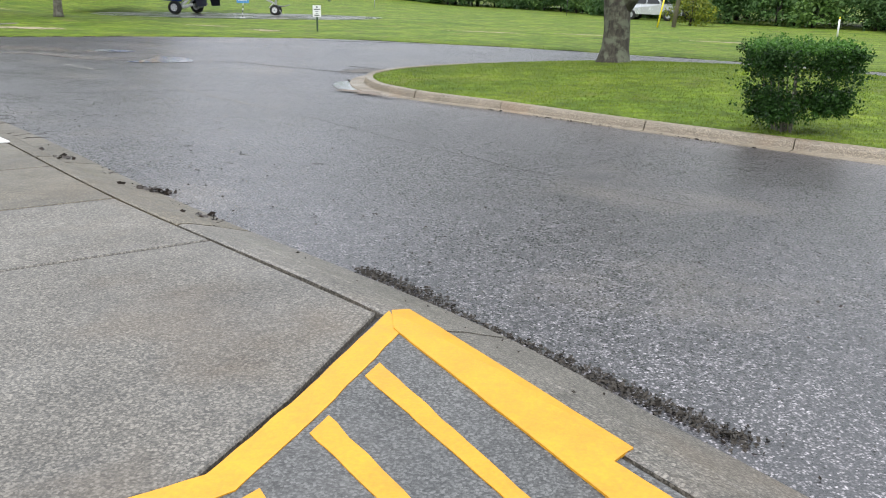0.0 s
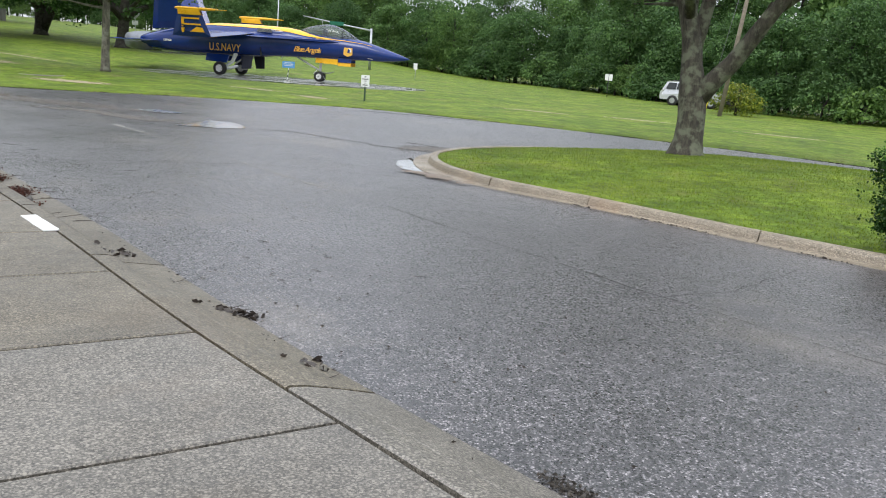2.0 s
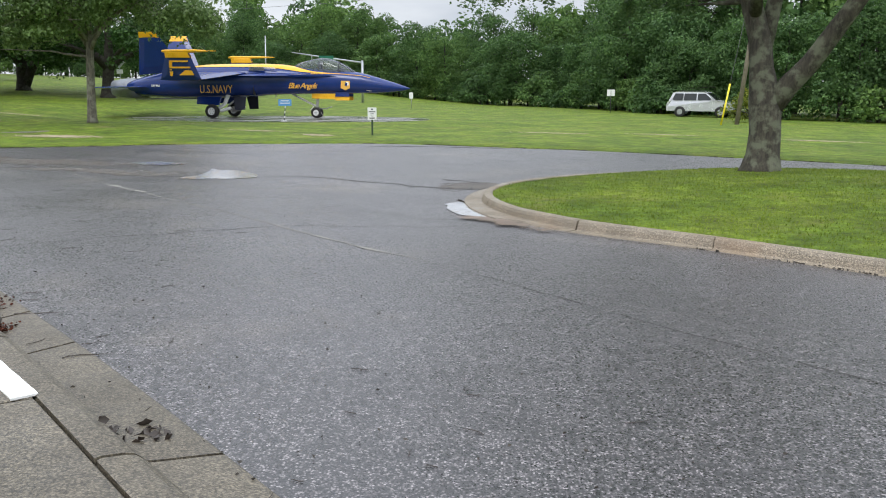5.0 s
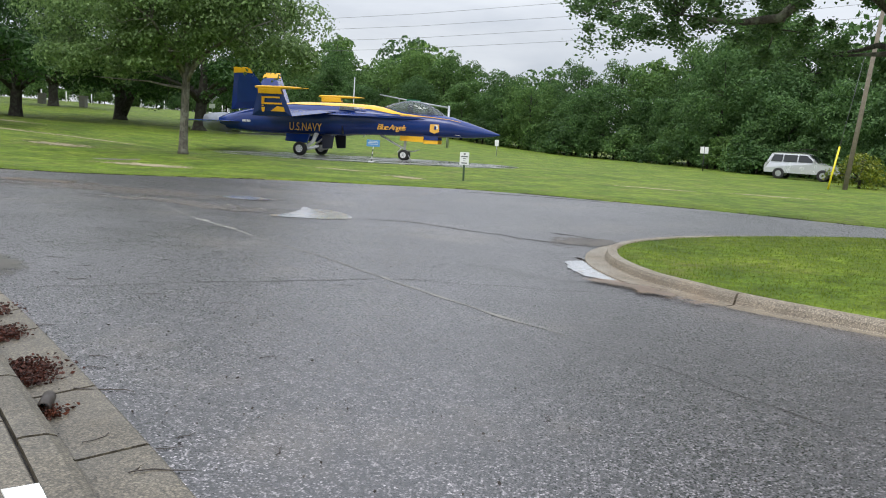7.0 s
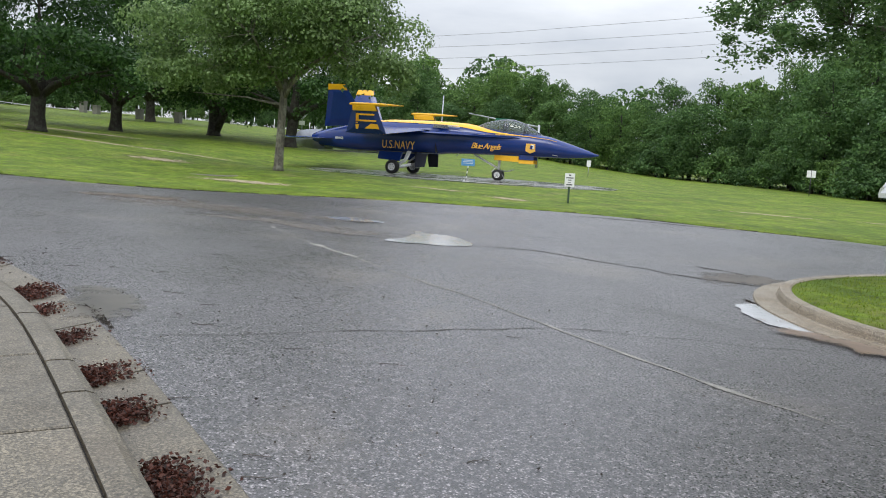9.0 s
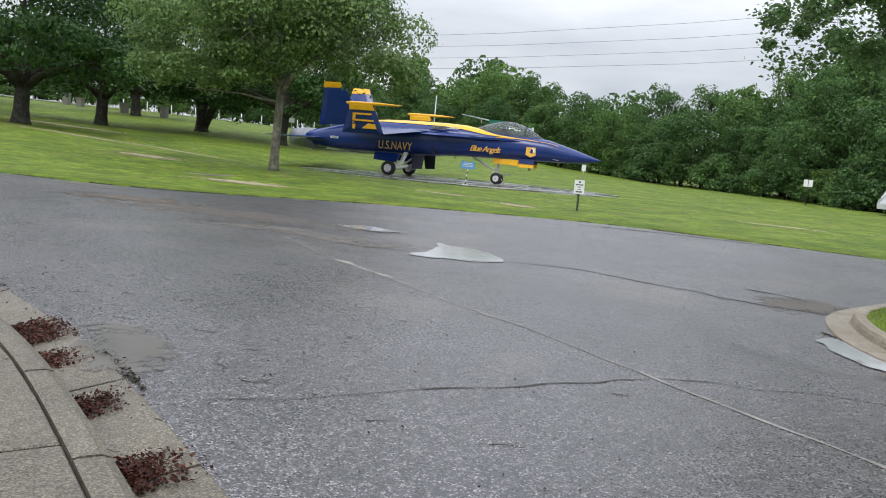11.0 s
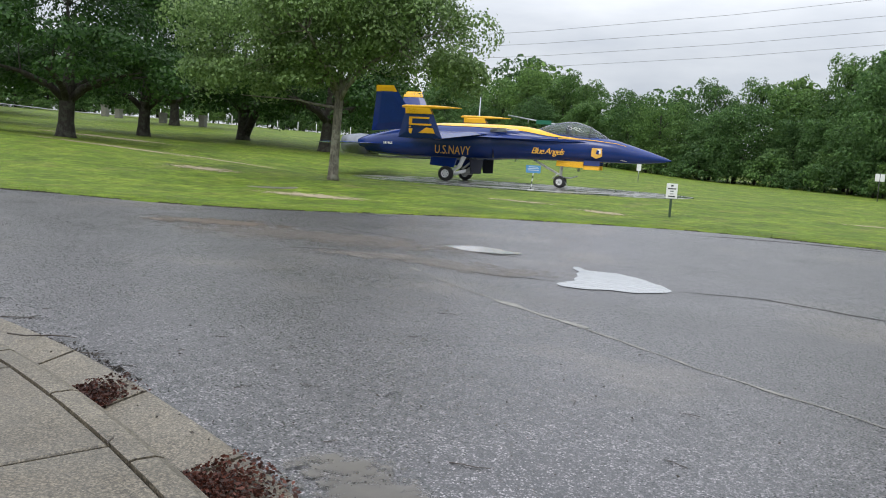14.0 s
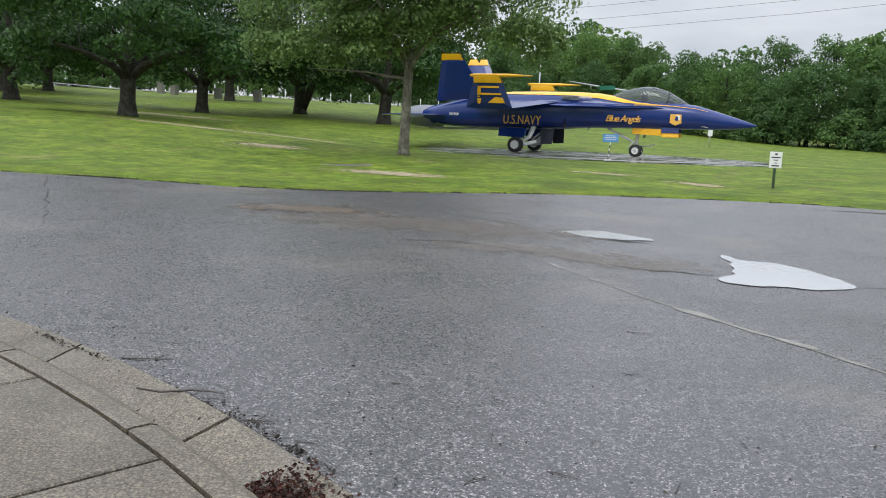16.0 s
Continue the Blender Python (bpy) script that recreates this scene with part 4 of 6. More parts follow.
def solid(name, outline, thick, material, parent, label="", edge=0.35):
    """A thin tapered panel: outline points in order, thickened along their normal, sharper at the rim."""
    pts = [Vector(p) for p in outline]
    c = sum(pts, Vector()) / len(pts)
    n = (pts[1] - pts[0]).cross(pts[2] - pts[1]).normalized()
    bm = bmesh.new()
    rim = [bm.verts.new(p) for p in pts]
    for s in (1, -1):
        inner = [bm.verts.new(p.lerp(c, edge) + s * n * thick / 2) for p in pts]
        for i in range(len(pts)):
            j = (i + 1) % len(pts)
            bm.faces.new((rim[i], rim[j], inner[j], inner[i]))
        bm.faces.new(inner)
    bmesh.ops.recalc_face_normals(bm, faces=bm.faces)
    return part(name, bm, material, parent, label)


def folded(pts):
    """Points of the upturned wing panel, brought to its height and depth."""
    return [(-9.95 + (x + 9.95) * 0.77, y, 2.0 + (z - 2.0) * 0.678) for x, y, z in pts]


for side in (1, -1):
    # leading-edge strake, fixed wing, folded wing panel with its rail
    solid("strake", [(-3.9, 0.64 * side, 2.26), (-6.4, 1.02 * side, 2.26), (-8.2, 1.75 * side, 2.24), (-9.1, 1.9 * side, 2.26), (-9.1, 0.9 * side, 2.44), (-5.0, 0.5 * side, 2.36)], 0.09, JETBLUE, jet)
    solid("wing", [(-8.65, 1.2 * side, 2.42), (-9.95, 4.15 * side, 2.03), (-12.2, 4.15 * side, 2.0), (-12.7, 1.2 * side, 2.40)], 0.22, JETBLUE, jet)
    fold = solid("folded_wing_panel", folded([(-9.95, 4.15 * side, 2.01), (-10.7, 4.28 * side, 4.02), (-12.3, 4.28 * side, 4.02), (-12.8, 4.15 * side, 2.0)]), 0.12, JETBLUE, jet)
    solid("tip_band", folded([(-10.55, 4.36 * side, 3.62), (-10.72, 4.38 * side, 4.03), (-12.30, 4.38 * side, 4.03), (-12.28, 4.36 * side, 3.62)]), 0.02, JETYELLOW, fold, "yellow band")
    solid("tip_band", folded([(-10.55, 4.16 * side, 3.62), (-10.72, 4.18 * side, 4.03), (-12.30, 4.18 * side, 4.03), (-12.28, 4.16 * side, 3.62)]), 0.02, JETYELLOW, fold, "yellow band")
    bm = bmesh.new()
    tube(bm, [(-9.05, 4.28 * side, 3.42), (-9.6, 4.28 * side, 3.42), (-10.2, 4.28 * side, 3.42), (-11.75, 4.28 * side, 3.42), (-11.95, 4.28 * side, 3.42)], [0.015, 0.05, 0.085, 0.085, 0.05], 10)
    part("wing_tip_rail", bm, JETYELLOW, jet, "yellow rail", True)
    # fins, canted outwards
    fin = solid("tail_fin", [(-12.3, 1.05 * side, 2.55), (-13.42, 1.88 * side, 4.52), (-14.36, 1.88 * side, 4.52), (-14.95, 1.05 * side, 2.3)], 0.12, JETBLUE, jet)
    for off in (0.05, -0.05):
        solid("fin_tip", [(-13.30, (1.76 + off) * side, 4.24), (-13.44, (1.89 + off) * side, 4.54), (-14.38, (1.89 + off) * side, 4.54), (-14.44, (1.76 + off) * side, 4.24)], 0.02, JETYELLOW, fin, "yellow tip")
    solid("stabilator", [(-14.2, 1.15 * side, 1.66), (-16.1, 3.35 * side, 1.60), (-17.0, 3.35 * side, 1.58), (-16.6, 1.15 * side, 1.62)], 0.09, JETBLUE, jet)
    # engine nozzle
    bm = bmesh.new()
    loft(bm, [[(-a, 0.54 * side + r * math.cos(k * math.tau / 20), z + r * math.sin(k * math.tau / 20)) for k in range(20)] for a, r, z in ((15.3, 0.53, 1.58), (15.8, 0.55, 1.58), (16.3, 0.50, 1.58), (16.75, 0.42, 1.58), (16.7, 0.36, 1.58), (16.0, 0.34, 1.58))])
    part("engine_nozzle", bm, NOZZLE, jet, "grey metal nozzle", True)
    # intake mouth and lip
    solid("intake_mouth", [(-8.36, 0.86 * side, 2.12), (-8.36, 1.26 * side, 2.08), (-8.36, 1.26 * side, 1.28), (-8.36, 0.9 * side, 1.24)], 0.04, JETDARK, jet)
    # spine stripe, thin under the canopy and wide behind it
    bm = bmesh.new()
    rows = []
    keys = ((2.1, 44, 46), (3.1, 40, 43), (4.1, 38, 42), (5.2, 38, 46), (5.8, 38, 62), (6.4, 40, 84), (7.0, 42, 90), (8.4, 46, 90), (10.4, 48, 90), (12.0, 54, 90), (12.8, 62, 90))
    for a in (2.1, 2.6, 3.1, 3.6, 4.1, 4.6, 5.2, 5.8, 6.4, 7.0, 7.5, 8.0, 8.4, 9.0, 9.6, 10.4, 11.2, 12.0, 12.8):
        t0 = float(np.interp(a, [k[0] for k in keys], [k[1] for k in keys]))
        t1 = float(np.interp(a, [k[0] for k in keys], [k[2] for k in keys]))
        rows.append([body_point(a, radians((t0 + (t1 - t0) * k / 9) if side > 0 else 180 - (t0 + (t1 - t0) * k / 9)), 0.016) for k in range(10)])
    loft(bm, rows, False)
    part("spine_stripe", bm, JETYELLOW, jet, "yellow stripe", True)
    # vent in the side above the wing
    vent = solid("vent", [(-7.75, 1.0 * side, 2.55), (-7.85, 0.93 * side, 2.70), (-8.5, 1.2 * side, 2.70), (-8.55, 1.28 * side, 2.55)], 0.05, JETDARK, jet, edge=0.1)
    for k in range(4):
        z = 2.55 + k * 0.056
        bm = bmesh.new()
        tube(bm, [(-7.78, (1.03 - k * 0.02) * side, z), (-8.54, (1.31 - k * 0.02) * side, z)], [0.012, 0.012], 5)
        part("vent_bar", bm, STEEL, vent, "bare metal bar")

# canopy
bm = bmesh.new()
rows = []
for a, w, z in ((2.95, 0.06, 2.46), (3.35, 0.30, 2.72), (3.9, 0.42, 3.02), (4.5, 0.47, 3.20), (5.0, 0.46, 3.21), (5.5, 0.41, 3.12), (6.0, 0.30, 2.99), (6.4, 0.12, 2.82)):
    lo = body_at(a)[2] - 0.22
    rows.append([(-a, w * math.cos(k * math.pi / 14), lo + (z - lo) * math.sin(k * math.pi / 14) ** 0.8) for k in range(15)])
loft(bm, rows, False)
canopy = part("canopy", bm, GLASS, jet, "clear canopy glass", True)
bm = bmesh.new()
row = [(-3.85, 0.415 * math.cos(k * math.pi / 14), 2.36 + (3.0 - 2.36) * math.sin(k * math.pi / 14) ** 0.8) for k in range(15)]
tube(bm, row, [0.022] * 15, 6)
part("canopy_frame", bm, JETDARK, canopy, "dark arch")
for sy in (1, -1):
    bm = bmesh.new()
    tube(bm, [(-a, w * sy, body_at(a)[2] - 0.16 + dz) for a, w, dz in ((3.0, 0.1, 0.1), (3.45, 0.36, 0.03), (4.0, 0.46, 0.0), (4.8, 0.50, 0.0), (5.5, 0.44, 0.02), (6.1, 0.26, 0.06))], [0.02] * 6, 6)
    part("canopy_sill", bm, STEEL, canopy, "bare metal sill")
bm = bmesh.new()
box(bm, -5.05, -4.8, -0.2, 0.2, 2.4, 2.95)
box(bm, -5.0, -4.5, -0.22, 0.22, 2.35, 2.5)
bmesh.ops.bevel(bm, geom=bm.edges[:], offset=0.04, segments=2, affect="EDGES")
part("ejection_seat", bm, COCKPIT, jet, "dark seat")
bm = bmesh.new()
box(bm, -4.0, -3.65, -0.28, 0.28, 2.35, 2.62)
bmesh.ops.bevel(bm, geom=bm.edges[:], offset=0.05, segments=2, affect="EDGES")
part("instrument_panel", bm, COCKPIT, jet, "dark instrument hood")


def wheel(parent, x, y, r, w):
    """A tyre with a rim of its own."""
    bm = bmesh.new()
    prof = [(-w / 2, r * 0.55), (-w / 2, r * 0.9), (-w * 0.35, r), (w * 0.35, r), (w / 2, r * 0.9), (w / 2, r * 0.55)]
    loft(bm, [[(x + q * math.cos(k * math.tau / 24), y + d, r + q * math.sin(k * math.tau / 24)) for k in range(24)] for d, q in prof], True, False)
    tyre = part("tyre", bm, RUBBER, parent, "black tyre", True)
    bm = bmesh.new()
    prof = [(-w * 0.44, r * 0.1), (-w * 0.42, r * 0.3), (-w * 0.36, r * 0.45), (-w * 0.45, r * 0.56), (w * 0.45, r * 0.56), (w * 0.36, r * 0.45), (w * 0.42, r * 0.3), (w * 0.44, r * 0.1)]
    loft(bm, [[(x + q * math.cos(k * math.tau / 24), y + d, r + q * math.sin(k * math.tau / 24)) for k in range(24)] for d, q in prof])
    part("rim", bm, WHITE, parent, "white rim")
    for k in range(6):
        bm = bmesh.new()
        c, s = math.cos(k * math.tau / 6), math.sin(k * math.tau / 6)
        p = Vector((x + c * r * 0.36, y - w * 0.37, r + s * r * 0.36))
        tube(bm, [p, p + Vector((0, -0.012, 0))], [r * 0.06, r * 0.06], 8)
        part("rim_hole", bm, JETDARK, tyre)


def rod(name, pts, radii, material, parent, label=""):
    bm = bmesh.new()
    tube(bm, pts, radii, 8)
    return part(name, bm, material, parent, label, True)


gear = new("nose_gear")
gear.parent = jet
wheel(gear, -5.2, -0.17, 0.29, 0.17)
wheel(gear, -5.2, 0.17, 0.29, 0.17)
rod("strut", [(-5.15, 0, 1.35), (-5.18, 0, 0.8), (-5.2, 0, 0.3)], [0.09, 0.075, 0.06], WHITE, gear)
rod("drag_brace", [(-6.6, 0, 1.3), (-5.9, 0, 0.95), (-5.2, 0, 0.62)], [0.05, 0.06, 0.05], WHITE, gear)
rod("axle", [(-5.2, -0.28, 0.29), (-5.2, 0.28, 0.29)], [0.05, 0.05], STEEL, gear)
rod("launch_bar", [(-5.15, 0.0, 0.52), (-4.7, 0.0, 0.5), (-4.35, 0.0, 0.62)], [0.035, 0.03, 0.02], STEEL, gear)
rod("tie_down_chain", [(-5.1, -0.15, 0.55), (-4.7, -0.3, 0.02)], [0.015, 0.015], STEEL, gear)
rod("tow_link", [(-5.3, -0.1, 0.7), (-5.55, -0.1, 0.42)], [0.03, 0.03], WHITE, gear)
for y in (-0.42, 0.42):
    door = solid("gear_door", [(-4.05, y, 1.32), (-4.05, y * 1.1, 1.02), (-5.35, y * 1.1, 1.06), (-5.35, y, 1.32)], 0.03, JETYELLOW, jet, "yellow gear door", 0.03)
    solid("door_panel", [(-3.25, y, 1.40), (-3.25, y * 1.12, 1.16), (-4.03, y * 1.12, 1.16), (-4.03, y, 1.40)], 0.04, JETBLUE, jet, edge=0.03)
    solid("door_panel", [(-3.25, y, 1.16), (-3.25, y * 1.1, 0.96), (-4.03, y * 1.1, 0.96), (-4.03, y, 1.16)], 0.04, JETYELLOW, jet, "yellow door panel", 0.03)
for side in (1, -1):
    gear = new("main_gear")
    gear.parent = jet
    wheel(gear, -10.6, 1.55 * side, 0.37, 0.28)
    rod("strut", [(-9.9, 0.95 * side, 1.25), (-10.05, 1.15 * side, 0.75), (-10.55, 1.3 * side, 0.40)], [0.13, 0.11, 0.08], WHITE, gear)
    rod("trailing_arm", [(-9.75, 1.0 * side, 0.55), (-10.2, 1.2 * side, 0.40), (-10.6, 1.4 * side, 0.37)], [0.08, 0.10, 0.07], WHITE, gear)
    rod("brace", [(-9.5, 0.6 * side, 1.1), (-9.95, 1.0 * side, 0.62)], [0.05, 0.05], STEEL, gear)
    solid("gear_door", [(-8.9, 0.9 * side, 1.15), (-8.95, 1.05 * side, 0.45), (-9.5, 1.1 * side, 0.42), (-9.6, 0.95 * side, 1.15)], 0.05, JETDARK, gear, "dark gear door", 0.05)
    solid("gear_door", [(-10.1, 1.35 * side, 1.15), (-10.2, 1.5 * side, 0.68), (-11.5, 1.5 * side, 0.75), (-11.5, 1.35 * side, 1.15)], 0.05, JETBLUE, gear, "dark blue gear door", 0.05)
rod("belly_antenna", [(-7.4, -0.2, 1.28), (-7.5, -0.2, 1.12)], [0.03, 0.02], STEEL, jet)
rod("tail_hook", [(-12.0, 0, 1.05), (-15.8, 0, 0.98)], [0.05, 0.04], STEEL, jet, "bare metal hook")
rod("nose_probe", [(-2.3, -0.48, 1.5), (-2.0, -0.52, 1.46)], [0.02, 0.012], STEEL, jet)


def lettering(name, text, size, matrix, material, parent, shear=0.0, depth=0.004, wide=1.0):
    cu = bpy.data.curves.new(name, "FONT")
    cu.body, cu.size, cu.shear, cu.extrude, cu.align_x, cu.space_character = text, size, shear, depth, "CENTER", wide
    tmp = new(name, cu)
    me = bpy.data.meshes.new_from_object(tmp.evaluated_get(bpy.context.evaluated_depsgraph_get()))
    bpy.data.objects.remove(tmp)
    me.materials.clear()
    me.materials.append(material)
    ob = new(name, me)
    ob.parent = parent
    ob.matrix_local = matrix
    return ob


def wall_pose(a, y, z, tilt=0.0):
    """Upright on the starboard side, read with the nose to the right."""
    return pose(-a, y, z, 90 + tilt, 0, 0)


lettering("lettering", "U.S.NAVY", 0.60, wall_pose(10.35, -1.512, 1.34) @ Matrix.Diagonal((0.70, 1, 1, 1)), GOLD, jet, 0.0, 0.006, 1.05)
lettering("lettering", "Blue Angels", 0.42, wall_pose(5.75, -0.83, 1.60, 2), GOLD, jet, 0.35, 0.03, 0.82)
lettering("lettering", "181958", 0.17, wall_pose(13.9, -1.33, 1.66), WHITE, jet, 0.0, 0.02)
bm = bmesh.new()
for x0, x1, z in ((-8.0, -7.2, 2.62), (-7.95, -7.25, 2.69)):
    box(bm, x0, x1, -0.90, -0.875, z, z + 0.03)
part("small_writing", bm, WHITE, jet, "line of small white writing")
bm = bmesh.new()
box(bm, -5.3, -4.3, -0.70, -0.66, 2.36, 2.40)
part("name_writing", bm, GOLD, jet, "line of small gold writing")
# crest
crest = solid("crest", [(-3.17, -0.655, 2.00), (-3.65, -0.665, 2.00), (-3.67, -0.670, 1.62), (-3.41, -0.670, 1.50), (-3.15, -0.660, 1.62)], 0.03, GOLD, jet, "gold shield", 0.05)
solid("crest_field", [(-3.23, -0.677, 1.95), (-3.40, -0.679, 1.95), (-3.40, -0.685, 1.76), (-3.21, -0.683, 1.76)], 0.012, WHITE, crest, "white field", 0.05)
solid("crest_field", [(-3.29, -0.683, 1.88), (-3.40, -0.683, 1.94), (-3.45, -0.687, 1.74), (-3.31, -0.687, 1.70)], 0.012, JETBLUE, crest, "blue field", 0.05)
# big yellow marks on the folded panel
Y = -4.32
for pts in ([(-10.75, Y, 3.42), (-12.05, Y, 3.42), (-12.05, Y, 3.30), (-10.75, Y, 3.30)], [(-12.05, Y, 3.42), (-12.05, Y, 2.85), (-11.85, Y, 2.85), (-11.85, Y, 3.42)],
            [(-10.60, Y, 2.97), (-12.05, Y, 2.97), (-12.05, Y, 2.85), (-10.60, Y, 2.85)], [(-11.90, Y, 2.78), (-12.03, Y, 2.78), (-12.03, Y, 2.70), (-11.90, Y, 2.70)],
            [(-11.80, Y, 2.62), (-12.05, Y, 2.62), (-12.00, Y, 2.28), (-11.85, Y, 2.28)], [(-10.50, Y, 2.68), (-10.95, Y, 2.72), (-11.40, Y, 2.34), (-10.35, Y, 2.34)]):
    solid("wing_mark", folded(pts), 0.02, JETYELLOW, fold, "yellow mark", 0.02)


# ---------------------------------------------------------------- signs, poles, wires
POSTGREEN = plain("green_post_paint", (0.03, 0.06, 0.03), 0.6, scale=8)
POLEWOOD = plain("weathered_pole_wood", (0.20, 0.17, 0.135), 0.9, vary=0.35, scale=5, bump=0.4)
GALV = plain("galvanised_steel", (0.42, 0.44, 0.46), 0.45, 0.6, scale=6)
SIGNWHITE = plain("sign_white", (0.72, 0.72, 0.72), 0.4, vary=0.06, scale=5)
SIGNBLUE = plain("sign_blue", (0.10, 0.30, 0.60), 0.4, vary=0.1, scale=5)
SIGNGREEN = plain("sign_green", (0.01, 0.13, 0.08), 0.4, scale=5)
INK = plain("sign_ink", (0.04, 0.04, 0.045), 0.5, scale=8)
SLEEVE = plain("yellow_plastic", (0.75, 0.62, 0.03), 0.45, vary=0.08, scale=5)
WIRE = plain("cable", (0.10, 0.10, 0.11), 0.6, scale=5)
UTILGREEN = plain("utility_green", (0.06, 0.14, 0.08), 0.55, scale=4)
STONE = plain("pale_stone", (0.17, 0.168, 0.145), 0.85, vary=0.2, scale=3, bump=0.3)


def thing(name, x, y, label, category, group="", turn=0.0, z=None):
    ob = tagged(new(name), label, category, group)
    ob.matrix_world = pose(x, y, ground_z(x, y) + 0.005 if z is None else z, 0, 0, turn)
    return ob


def block(name, x0, x1, y0, y1, z0, z1, material, parent, label="", bevel=0.006):
    bm = bmesh.new()
    box(bm, x0, x1, y0, y1, z0, z1)
    bmesh.ops.bevel(bm, geom=bm.edges[:], offset=bevel, segments=2, affect="EDGES")
    return part(name, bm, material, parent, label)


sign = thing("lawn_sign", -6.2, 36.7, "small white notice on a dark green wooden post", "sign", turn=6)
block("post", -0.035, 0.035, -0.03, 0.03, -0.1, 0.80, POSTGREEN, sign)
panel = block("panel", -0.165, 0.165, -0.05, -0.032, 0.58, 1.03, SIGNWHITE, sign, "white panel")
for z, w, h in ((0.965, 0.07, 0.05), (0.875, 0.24, 0.035), (0.80, 0.12, 0.025), (0.72, 0.10, 0.02), (0.645, 0.2, 0.04)):
    block("writing", -w / 2, w / 2, -0.054, -0.0495, z - h / 2, z + h / 2, INK, panel, "dark line of writing", 0.001)

info = thing("information_sign", -11.95, 47.0, "light blue sign on a striped post beside the pad", "sign", turn=8)
block("base", -0.14, 0.14, -0.12, 0.12, -0.03, 0.05, SIGNWHITE, info, "white base")
for k in range(6):
    bm = bmesh.new()
    tube(bm, [(0.012 * k, 0, 0.04 + 0.12 * k), (0.012 * (k + 1), 0, 0.16 + 0.12 * k)], [0.022, 0.022], 8)
    part("post_band", bm, INK if k % 2 == 0 else SIGNWHITE, info, "black band" if k % 2 == 0 else "white band")
panel = block("panel", -0.26, 0.38, -0.03, -0.005, 0.76, 1.09, SIGNBLUE, info, "light blue panel")
for z, w in ((1.02, 0.4), (0.95, 0.5), (0.88, 0.46)):
    block("writing", 0.06 - w / 2, 0.06 + w / 2, -0.034, -0.0295, z - 0.012, z + 0.012, SIGNWHITE, panel, "pale line of writing", 0.001)

double = thing("road_sign", 7.9, 72.0, "pair of small grey sign backs on one post", "sign")
rod("post", [(0, 0, -0.1), (0, 0, 1.9)], [0.03, 0.03], INK, double)
block("panel", -0.30, -0.02, -0.04, -0.03, 1.35, 1.85, SIGNWHITE, double)
block("panel", 0.02, 0.30, -0.04, -0.03, 1.35, 1.85, SIGNWHITE, double)
marker = thing("road_sign", -7.9, 74.0, "narrow white sign on a pale post", "sign")
rod("post", [(0, 0, -0.1), (0, 0, 1.2)], [0.03, 0.03], GALV, marker)
block("panel", -0.16, 0.16, -0.04, -0.03, 0.8, 1.3, SIGNWHITE, marker)
dia = thing("warning_sign", -36.1, 83.6, "grey diamond sign with a plate below", "sign")
rod("post", [(0, 0, -0.1), (0, 0, 2.7)], [0.035, 0.035], GALV, dia)
bm = bmesh.new()
v = [bm.verts.new(p) for p in ((0, -0.05, 1.95), (0.55, -0.05, 2.5), (0, -0.05, 3.05), (-0.55, -0.05, 2.5), (0, -0.03, 1.95), (0.55, -0.03, 2.5), (0, -0.03, 3.05), (-0.55, -0.03, 2.5))]
for f in ((0, 1, 2, 3), (7, 6, 5, 4), (0, 4, 5, 1), (1, 5, 6, 2), (2, 6, 7, 3), (3, 7, 4, 0)):
    bm.faces.new([v[i] for i in f])
part("diamond_panel", bm, GALV, dia)
block("plate", -0.3, 0.3, -0.05, -0.03, 1.45, 1.85, SIGNWHITE, dia)

pole = thing("power_pole", 12.0, 53.0, "leaning weathered wooden power pole", "power pole")
rod("shaft", [(0, 0, -0.3), (0.5, 0, 5.0), (1.0, 0, 10.5)], [0.13, 0.12, 0.10], POLEWOOD, pole)
block("crossarm", -0.3, 2.2, -0.06, 0.06, 9.6, 9.72, POLEWOOD, pole)
for x in (-0.2, 0.5, 2.1):
    rod("insulator", [(x, 0, 9.72), (x, 0, 9.95)], [0.05, 0.03], SIGNWHITE, pole)
guy = thing("guy_wire", 10.75, 51.6, "guy wire with a yellow plastic sleeve", "cable")
rod("wire", [(0, 0, -0.1), (1.9, 1.4, 9.4)], [0.012, 0.012], WIRE, guy)
rod("sleeve", [(0.02, 0.015, 0.02), (0.46, 0.34, 2.2)], [0.05, 0.05], SLEEVE, guy, "yellow sleeve")
stub = thing("marker_post", 18.9, 46.6, "short white plastic marker post in the grass", "post")
rod("shaft", [(0, 0, -0.1), (0, 0, 0.9)], [0.05, 0.05], SIGNWHITE, stub)
rod("cap", [(0, 0, 0.88), (0, 0, 1.0)], [0.055, 0.03], SLEEVE, stub)

line = tagged(new("power_line"), "four thin power cables across the sky", "cable")
for z0, z1 in ((13.92, 18.81), (12.68, 17.07), (11.38, 15.57), (10.21, 14.18)):
    g = (z1 - z0) / 47.1
    rod("cable", [(x, 105, z0 + g * (x + 33.2) + 0.0006 * (x + 10) ** 2 - 0.3) for x in range(-140, 141, 20)], [0.017] * 15, WIRE, line)
for x in (-140, 140):
    tall = thing("line_tower", x, 105, "tall steel pole that carries the power cables", "power pole", "cable poles")
    rod("shaft", [(0, 0, -0.5), (0, 0, 42)], [0.5, 0.25], GALV, tall)

